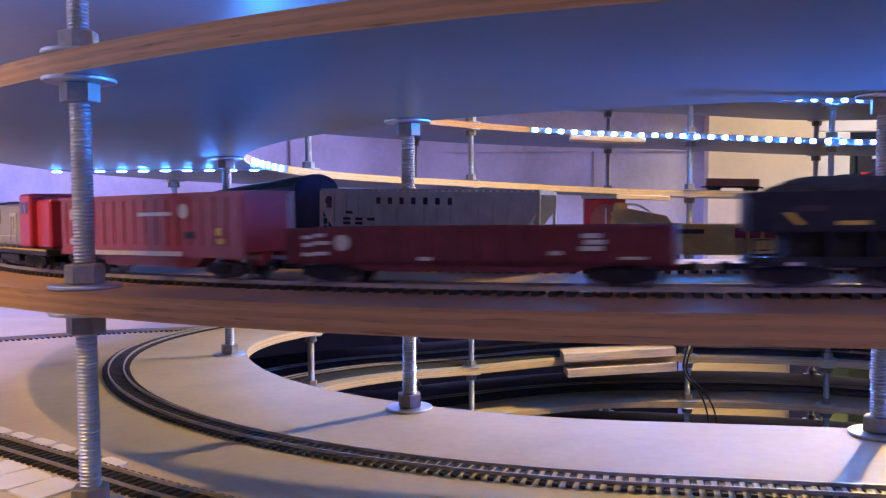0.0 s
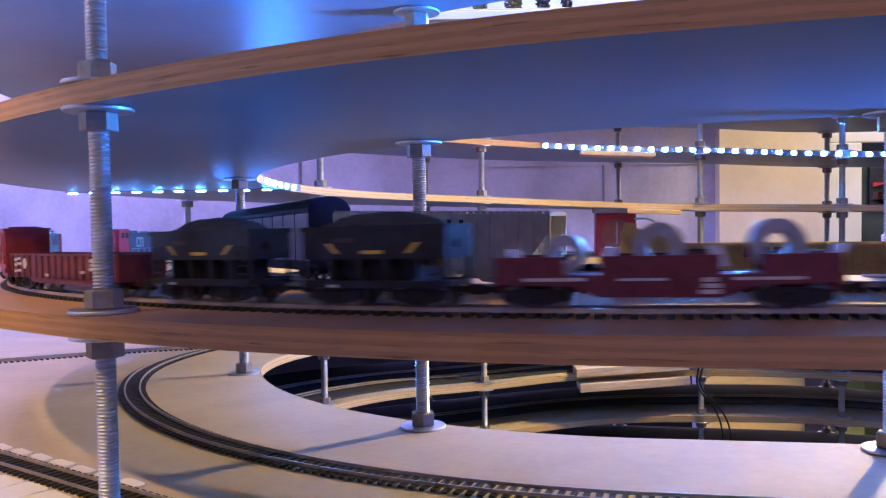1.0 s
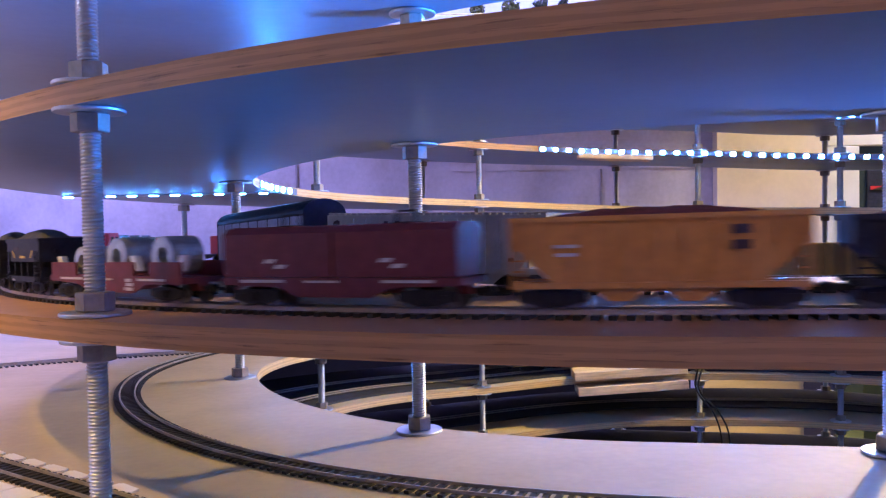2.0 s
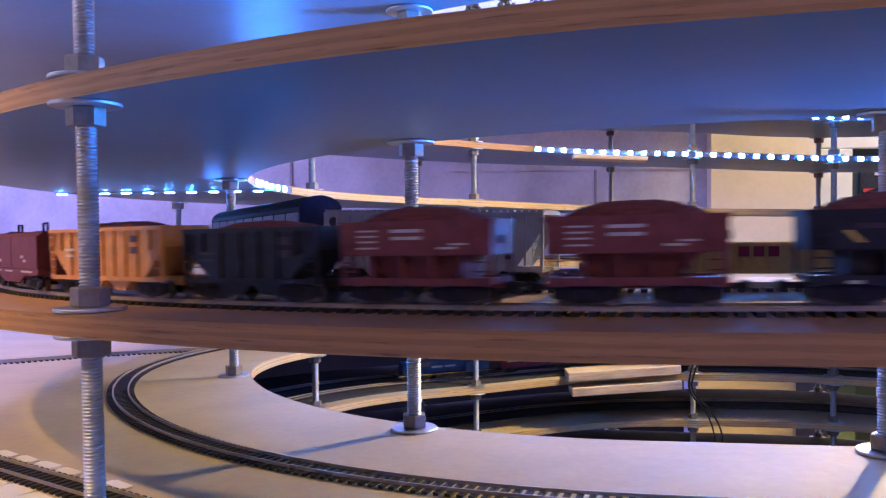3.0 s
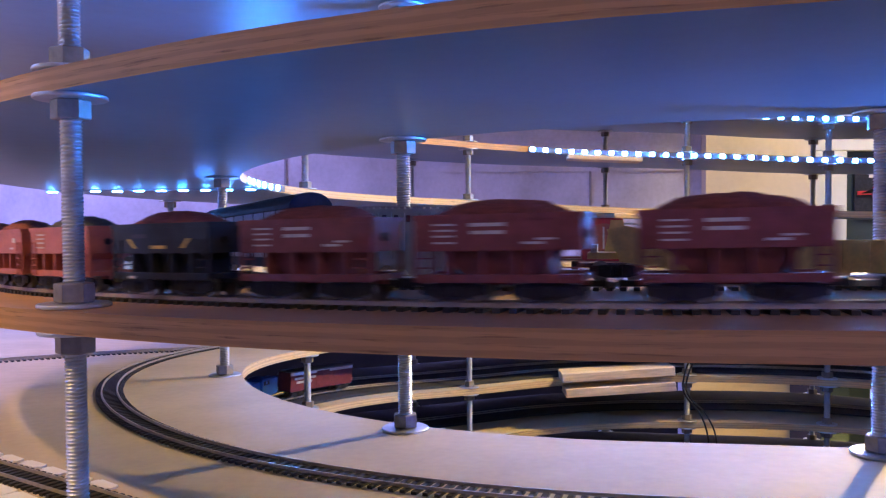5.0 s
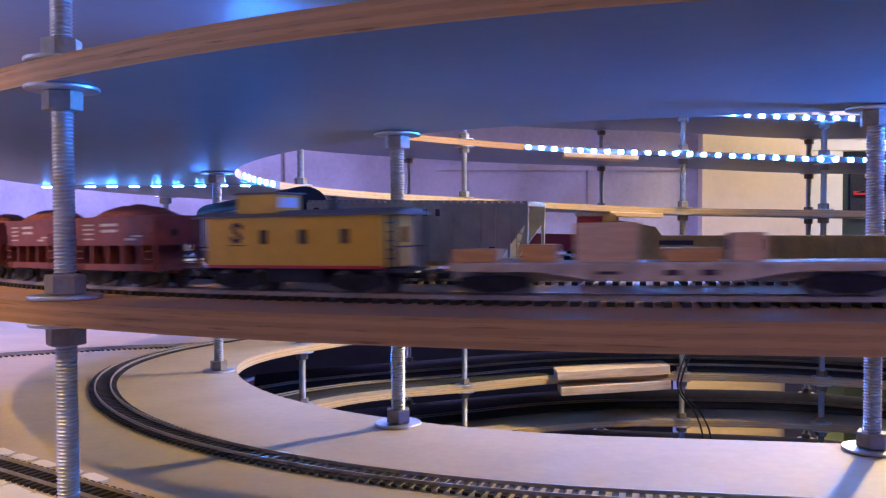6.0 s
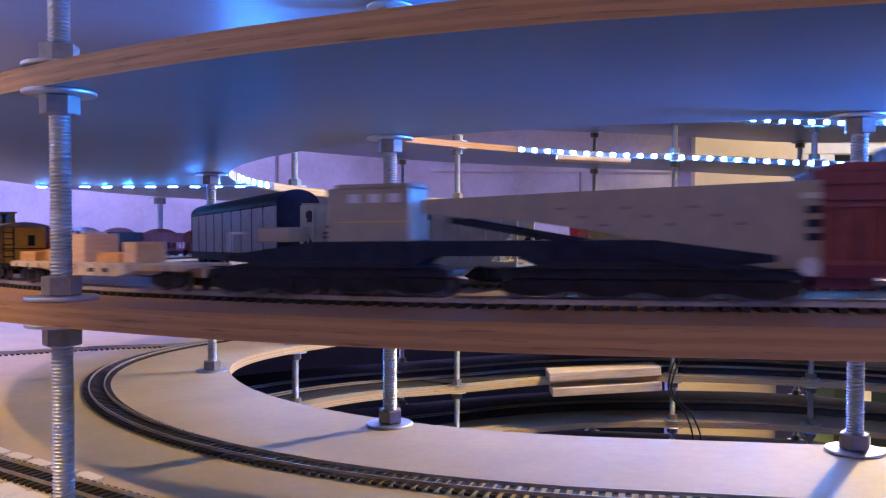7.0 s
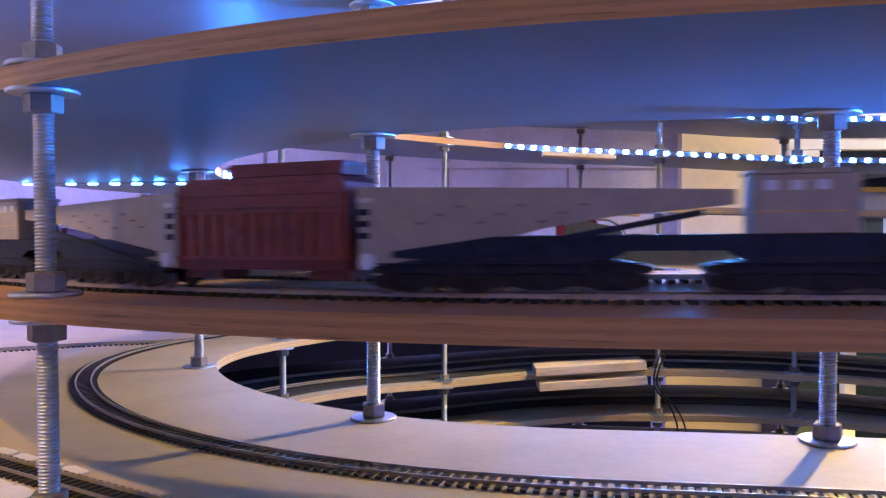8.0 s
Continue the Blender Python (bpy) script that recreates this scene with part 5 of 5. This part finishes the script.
for q in np.arange(0.045, 0.30, 0.032):
    white_card(q, -(0.0215 + random.uniform(-0.0005, 0.001)), 0.025, 0.0095)
for q in np.arange(0.030, 0.30, 0.034):
    white_card(q, 0.0345 + random.uniform(-0.001, 0.002), 0.031, 0.033)

# dark foam roadbed on the lower turns
for turn in (-3, -4, -5):
    bm = bmesh.new()
    strip(bm, turn, {-3: 0.606, -4: 0.690}.get(turn, 0.632), 0.900, THICK, THICK + 0.0035, -20, 300, 2)
    tagged(link_bm("roadbed", bm, ROADBED), "dark foam roadbed under the lower tracks", "roadbed", kind="structure")


def splice_block(turn, t0, t1, r0, r1, z0, z1, material, label, tilt=0.0, turned=0.0):
    bm = bmesh.new()
    (ax, ay), (bx, by) = plan(t0, r0), plan(t1, r0)
    mx, my = (ax + bx) / 2, (ay + by) / 2
    L = math.hypot(bx - ax, by - ay)
    h = (under(turn, t0) + under(turn, t1)) / 2
    slope = math.degrees(math.atan2(under(turn, t1) - under(turn, t0), L))
    box(bm, -L / 2, L / 2, 0, r1 - r0, z0, z1, bev=0.0012)
    ob = link_bm("splice_block", bm, material)
    ob.matrix_basis = Matrix.Translation((mx, my, h)) @ pose(0, 0, 0, 0, -slope - tilt, math.degrees(math.atan2(by - ay, bx - ax)) + turned)
    return tagged(ob, label, "wood block", "splice blocks")


splice_block(-3, 163.0, 186.0, 0.553, 0.62, THICK + 0.0005, THICK + 0.0195, PINE, "pale pine splice block screwed onto the deck joint", 0.7, 6)
splice_block(-3, 163.6, 186.0, 0.553, 0.62, -0.0195, -0.0005, PINE, "pale pine splice block under the deck joint", 0.7, 6)
splice_block(0, 174.5, 184.5, 0.556, 0.62, -0.0105, -0.0005, EDGE_PALE_LIT, "pale plywood splice plate under the deck joint")
splice_block(1, 164.5, 180.5, 0.560, 0.62, -0.0105, -0.0005, PINE, "pale plywood splice plate under the deck joint")

# ---- black cables at a rod ----


def cable(points, r, label, m):
    cu = bpy.data.curves.new("cable", "CURVE")
    cu.dimensions, cu.bevel_depth, cu.bevel_resolution = "3D", r, 3
    sp = cu.splines.new("BEZIER")
    sp.bezier_points.add(len(points) - 1)
    for bp, p in zip(sp.bezier_points, points):
        bp.co = p
        bp.handle_left_type = bp.handle_right_type = "AUTO"
    cu.materials.append(m)
    return tagged(new("cable", cu), label, "cable", "cables")


CABLE = mat("black_cable_sheath", (0.02, 0.02, 0.022), 0.4, var=0.2, scale=200)
CABLE_W = mat("white_cable_sheath", (0.7, 0.7, 0.72), 0.4, var=0.1, scale=200)
gx, gy = plan(186.5, 0.548)
for k in (0, 1):
    dx = 0.012 * k
    cable([(gx + 0.022 + dx, gy - 0.004, -0.27), (gx + 0.004 + dx * 0.6, gy - 0.006, -0.325), (gx + 0.004 + dx * 0.5, gy - 0.006, -0.35), (gx + 0.040 + dx, gy - 0.004, -0.40), (gx + 0.058 + dx * 1.4, gy, -0.455), (gx + 0.058 + dx, gy + 0.02, -0.53)],
          0.0019, "thin black cable hanging down beside a rod", CABLE)

# ---- red power unit with a white lead on the far deck ----
e = tagged(new("power_unit"), "red plastic power unit with round face and white marks", "power unit")
p = on_deck(-1, 173.6, 0.70)
e.matrix_basis = Matrix.Translation(p) @ pose(0, 0, 0, 0, 0, heading(173.6))
part("case", boxes((-0.052, 0.040, -0.03, 0.03, 0.0, 0.098), bev=0.003), SIGNAL_RED, e)
part("lid", boxes((-0.056, 0.044, -0.033, 0.033, 0.098, 0.112), bev=0.003), MARK, e, "white lid")
part("dial", cyl(bmesh.new(), 0.034, -0.034, -0.030, at=(-0.004, 0, 0.052), axis="y", n=36), BRICK_RED, e)
part("pointer", boxes((-0.0065, -0.0025, -0.0355, -0.034, 0.028, 0.078)), MARK, e, "white pointer")
q = e.matrix_basis
cable([q @ Vector((0.035, -0.033, 0.085)), q @ Vector((0.07, -0.035, 0.082)), q @ Vector((0.105, -0.035, 0.052)), q @ Vector((0.12, -0.033, 0.008))], 0.0022, "thin white lead of the power unit", CABLE_W)
cable([q @ Vector((0.04, -0.033, 0.045)), q @ Vector((0.07, -0.036, 0.052)), q @ Vector((0.10, -0.036, 0.034)), q @ Vector((0.11, -0.033, 0.008))], 0.0016, "thin white lead of the power unit", CABLE_W)

# ---- far end of the room: wall joints, door with frame, red sign, white table ----
FRAME = mat("cream_door_frame", (0.74, 0.72, 0.58), 0.5, var=0.06, scale=12)
DOOR = mat("dark_green_door_glass", (0.035, 0.05, 0.05), 0.2, var=0.2, scale=6)
JOINT = mat("grey_wall_joint", (0.30, 0.28, 0.34), 0.8, var=0.1, scale=20)
d = tagged(new("door_1"), "dark glazed door in a cream frame", "door", kind="structure")
part("door_leaf", boxes((1.594, 2.30, Y1 - 0.05, Y1 - 0.005, Z0, 0.283)), DOOR, d)
for x0, x1, z0, z1 in ((1.467, 1.594, Z0, 0.283), (2.30, 2.43, Z0, 0.283), (1.467, 2.43, 0.2835, 0.42)):
    part("door_frame", boxes((x0, x1, Y1 - 0.075, Y1 - 0.002, z0, z1), bev=0.004), FRAME, d)
for z in (0.335, 0.375):
    part("frame_bead", boxes((1.50, 2.40, Y1 - 0.082, Y1 - 0.0755, z, z + 0.012), bev=0.002), FRAME, d)
sg = tagged(new("wall_sign"), "dark sign with a red emblem and pale lettering bars", "sign")
part("plate", boxes((1.63, 1.95, Y1 - 0.062, Y1 - 0.054, 0.02, 0.25)), BLACK, sg)
part("emblem", cyl(bmesh.new(), 0.040, -0.004, 0.004, at=(1.735, Y1 - 0.066, 0.120), axis="y", n=28), SIGNAL_RED, sg)
part("emblem_bar", boxes((1.64, 1.88, Y1 - 0.070, Y1 - 0.0625, 0.112, 0.126)), SIGNAL_RED, sg)
for k in range(2):
    part("lettering_bar", boxes((1.685 + 0.034 * k, 1.710 + 0.034 * k, Y1 - 0.066, Y1 - 0.062, 0.178, 0.202)), MARK, sg)
part_w = tagged(new("work_table"), "white work table with clutter beside the door", "table")
part("tabletop", boxes((1.55, 2.5, 2.45, 3.0, -0.10, -0.07), bev=0.004), CARD, part_w)
for x in (1.58, 2.46):
    for y in (2.48, 2.96):
        part("leg", boxes((x - 0.02, x + 0.02, y - 0.02, y + 0.02, Z0, -0.10)), FRAME, part_w)
bx = tagged(new("storage_box"), "pale green storage box on the work table", "box")
part("body", boxes((1.50 + 0.08, 1.80, 2.52, 2.75, -0.07, 0.03), bev=0.006), mat("pale_green_box", (0.50, 0.56, 0.40), 0.5, var=0.1, scale=20), bx)
part("lid", boxes((1.495 + 0.08, 1.805, 2.515, 2.755, 0.03, 0.045), bev=0.004), CARD, bx)
cb = tagged(new("cabinet"), "low black cabinet standing before the cream wall", "cabinet")
part("body", boxes((1.36, 1.47, 2.95, 3.20, Z0, -0.16), bev=0.004), BLACK, cb)
part("door", boxes((1.365, 1.465, 2.938, 2.949, Z0 + 0.05, -0.18), bev=0.002), DOOR, cb)
hb = tagged(new("model_house"), "small white model house with dark roof and yellow trim", "model house")
HZ = on_deck(0, 218, 0.66).z
part("wall", boxes((0.945, 1.070, 1.70, 1.80, HZ, HZ + 0.042)), CARD, hb)
bm = bmesh.new()
prism(bm, [(0.925, HZ + 0.042), (1.090, HZ + 0.042), (1.0075, HZ + 0.072)], 1.685, 1.815)
part("roof", bm, BLACK, hb)
part("trim", boxes((0.925, 1.090, 1.678, 1.6845, HZ + 0.038, HZ + 0.048)), MARK_Y, hb)
for x in (0.115, -0.62, 0.60):
    tagged(link_bm("trim", boxes((x - 0.004, x + 0.004, Y1 - 0.006, Y1 - 0.001, Z0, 0.30)), JOINT), "thin grey joint strip of the wall boards", "trim", kind="structure")
tagged(link_bm("trim", boxes((0.0, 1.03, Y1 - 0.007, Y1 - 0.001, 0.215, 0.240)), WALL), "narrow rail across the wall boards", "trim", kind="structure")

# ---- scenic shelf with small model trees high on the wall ----
SHELF = mat("white_shelf_paint", (0.75, 0.72, 0.66), 0.6, var=0.06, scale=15)
FOL = mat("dry_olive_foliage", (0.10, 0.10, 0.035), 0.9, var=0.5, scale=90, bump=0.6, bscale=300)
FOL_D = mat("dark_foliage", (0.03, 0.035, 0.025), 0.9, var=0.5, scale=90, bump=0.6, bscale=300)
BARK = mat("tree_bark", (0.10, 0.07, 0.045), 0.9, var=0.3, scale=120)
TURF = mat("yellow_turf", (0.55, 0.42, 0.12), 0.9, var=0.3, scale=60, bump=0.5, bscale=250)
SHELF_Z = 0.725
sh = tagged(new("scenic_shelf"), "white wall shelf covered with yellow model turf", "shelf")
part("board", boxes((-0.9, 1.3, 2.85, Y1, SHELF_Z - 0.03, SHELF_Z), bev=0.002), SHELF, sh)
part("turf", boxes((-0.9, 1.3, 2.86, Y1, SHELF_Z, SHELF_Z + 0.008), bev=0.003), TURF, sh)


def model_tree(x, y, h, w, m, seed):
    rnd = random.Random(seed)
    e = tagged(new("model_tree"), "small dry model tree standing on the scenic shelf", "model tree", "model trees")
    e.location = (x, y, SHELF_Z + 0.006)
    bm = bmesh.new()
    cyl(bm, 0.006, 0, h * 0.9, n=8, r2=0.002)
    for k in range(7):
        a, z = rnd.uniform(0, 6.28), h * rnd.uniform(0.3, 0.8)
        r = bmesh.ops.create_cone(bm, cap_ends=True, segments=5, radius1=0.0025, radius2=0.001, depth=w * 0.45)
        mm = Matrix.Translation((math.cos(a) * w * 0.2, math.sin(a) * w * 0.2, z)) @ Euler((0, radians(65), a)).to_matrix().to_4x4()
        for v in r["verts"]:
            v.co = mm @ v.co
    part("trunk", bm, BARK, e)
    bm = bmesh.new()
    for k in range(420):
        t = rnd.uniform(0.22, 1.0)
        rad = w * 0.5 * (1.1 - abs(t - 0.55) * 1.3) * rnd.uniform(0.2, 1.0) ** 0.6
        a = rnd.uniform(0, 6.28)
        c = Vector((math.cos(a) * rad, math.sin(a) * rad, t * h))
        if noise.noise(c * 45 + Vector((seed, 0, 0))) < -0.12:
            continue
        s = rnd.uniform(0.004, 0.009)
        q = Euler((rnd.uniform(0, 6), rnd.uniform(0, 6), rnd.uniform(0, 6))).to_matrix()
        vs = [bm.verts.new(c + q @ Vector(p) * s) for p in ((-1, -0.6, 0), (1, -0.6, 0.2), (0, 1, -0.2), (0, 0, 0.8))]
        for f3 in ((0, 1, 2), (0, 1, 3), (1, 2, 3), (2, 0, 3)):
            bm.faces.new([vs[i] for i in f3])
    part("crown", bm, m, e)
    return e


for x, h, w, m, s in ((0.105, 0.085, 0.050, FOL, 1), (0.225, 0.105, 0.062, FOL, 2), (0.335, 0.110, 0.055, FOL_D, 3), (0.420, 0.100, 0.040, FOL_D, 4)):
    model_tree(x, 3.0, h, w, m, s)

# ---- cars ----
ch = place(covered_hopper(0.168), -1, 0.161, R_MID)
ch.matrix_basis = ch.matrix_basis @ pose(0, 0, 0, 0, -1.0, 0)
ax, ay, bx, by, RACK_L = -0.100, 0.657, -0.250, 0.938, 0.316
rack_pts = [Vector((ax + (bx - ax) * k / 8, ay + (by - ay) * k / 8, 0)) for k in range(-1, 10)]
for q in rack_pts:
    du, dv = (q.x - CX) * UX + (q.y - CY) * UY, -(q.x - CX) * UY + (q.y - CY) * UX
    q.z = under(-1, 270 - math.degrees(math.atan2(dv, du)) % 360) + THICK + 0.0004
free_track(rack_pts, "black-tie spur track under the parked autorack car")
mid = (rack_pts[1] + rack_pts[9]) / 2
fall = math.degrees(math.atan2(rack_pts[9].z - rack_pts[1].z, math.hypot(bx - ax, by - ay)))
autorack(RACK_L).matrix_basis = Matrix.Translation(mid + Vector((0, 0, RAILHEAD))) @ pose(0, 0, 0, 0, -fall, math.degrees(math.atan2(by - ay, bx - ax)))
place(well_car(0.31), -1, -0.106, R_MID)

LEAD = 0.35
TRAIN = []


def add(e, a, b):
    """a, b: where the front and the rear of the car are along the track at the start."""
    TRAIN.append((e, (a + b) / 2, (a - b) * 0.34))
    return e


add(taller(diesel(0.225, HOOD_GREY, SIGNAL_RED, "red and dark grey road engine with white emblem", True, "cars of the moving train"), 1.22), 1.020, 0.795)
add(taller(diesel(0.232, ARM_GREY, SIGNAL_RED, "red and warm grey road engine with white emblem", True, "cars of the moving train"), 1.22), 0.655, 0.423)
add(wood_chip_car(0.178), 0.405, 0.227)
add(gondola(0.200), 0.203, 0.003)
k1 = lambda load, seed, a: add(ore_car(0.086, BLACK, load, seed, "yellow", "black ore car with yellow marks and a heaped load"), a, a - 0.086)
k1(COAL, 1, -0.027)
k1(COAL, 2, -0.148)
add(coil_car(0.160, False), -0.255, -0.415)
add(coil_car(0.150, True), -0.445, -0.595)
add(bay_hopper(0.135, ORANGE, ORE, 0.044, 2, "orange two-bay hopper car with outside ribs"), -0.617, -0.752)
add(bay_hopper(0.098, BLACK, ORE, 0.041, 2, "black two-bay hopper car with a brown load", MARK_D), -0.768, -0.866)
r1 = lambda paint, load, seed, style, a: add(ore_car(0.083, paint, load, seed, style, "red ore car with white lettering blocks and a heaped load"), a, a - 0.083)
r1(RED_OXIDE, ORE, 3, "bars", -0.878)
r1(RED_OXIDE, ORE, 4, "bars", -0.985)
k1(ORE, 5, -1.100)
r1(BRICK_RED, ORE, 6, "square", -1.207)
r1(BRICK_RED, COAL, 7, "square", -1.306)
k1(ORE, 8, -1.414)
r1(RED_OXIDE, ORE, 9, "bars", -1.521)
r1(RED_OXIDE, ORE, 10, "bars", -1.625)
r1(RED_OXIDE, ORE, 11, "bars", -1.731)
add(caboose(0.128), -1.845, -1.973)
add(crate_flatcar(0.200), -1.996, -2.196)
add(schnabel_half(1, 0.316), -2.205, -2.525)
TRAIN[-1] = (TRAIN[-1][0], -2.363, 0.09)
add(transformer(0.112), -2.516, -2.628)
add(schnabel_half(-1, 0.316), -2.65, -2.95)
TRAIN[-1] = (TRAIN[-1][0], -2.790, 0.09)
add(plain_flat(0.120), -4.16, -4.28)

BLUE = []
eng = diesel(0.235, BLUE_CAR, BLUE_CAR, "blue road engine with white lettering bars on a lower turn", False, "lower train")
part("headlight", boxes((0.1035, 0.1062, -0.003, 0.003, 0.036, 0.041)), glow("warm_headlight", (1.0, 0.7, 0.2), 25.0), eng, "lit warm headlight")
BLUE.append((eng, 0.0))
bc = tagged(new("boxcar"), "maroon boxcar with white lettering bars on a lower turn", "boxcar", "lower train")
part("body", boxes((-0.085, 0.085, -0.0165, 0.0165, 0.012, 0.047), bev=0.0006), MAROON, bc)
part("roof", boxes((-0.086, 0.086, -0.0175, 0.0175, 0.047, 0.0490), bev=0.0006), ROOF_GREY, bc)
part("door", boxes((-0.018, 0.018, 0.0165, 0.0175, 0.013, 0.045)), MAROON, bc)
for sy in (-1, 1):
    part("white_band", boxes((-0.085, 0.085, sy * 0.0166 - 0.0004, sy * 0.0166 + 0.0004, 0.0415, 0.0465)), MARK, bc)
    part("lettering_bar", boxes((0.020, 0.075, sy * 0.0168 - 0.0004, sy * 0.0168 + 0.0004, 0.033, 0.037)), MARK, bc)
    part("lettering_bar", boxes((0.030, 0.070, sy * 0.0168 - 0.0004, sy * 0.0168 + 0.0004, 0.026, 0.030)), MARK, bc)
trucks(bc, (-0.062, 0.062))
couplers(bc, 0.17)
BLUE.append((bc, 0.222))


def ride(s, r, turn, half):
    """Pose of a car whose trucks stand half before and behind s."""
    a = on_deck(*[v for v in (lambda q: (q[0], q[1]))(by_length(s + half, r, turn))], r, RAILHEAD)
    b = on_deck(*[v for v in (lambda q: (q[0], q[1]))(by_length(s - half, r, turn))], r, RAILHEAD)
    d = a - b
    return Matrix.Translation((a + b) / 2) @ pose(0, 0, 0, 0, -math.degrees(math.atan2(d.z, math.hypot(d.x, d.y))), math.degrees(math.atan2(d.y, d.x)))


build_tracks()


def gone(t):
    """Length run by the train since the start; it slows a little at the end."""
    return LEAD * t - 0.034 * max(0.0, t - 7.0)


def motions():
    for e, s0, half in TRAIN:
        walk(e, [(i * 0.25, ride(s0 + gone(i * 0.25), R_TRAIN, -1, half)) for i in range(33)])
    for e, back in BLUE:
        walk(e, [(i * 0.25, ride(1.367 + 0.118 - 0.27 * (i * 0.25 - 3.5) + back, R_LOW, -3, 0.07) @ pose(0, 0, 0.0035, 0, 0, 180)) for i in range(33)])


motions()
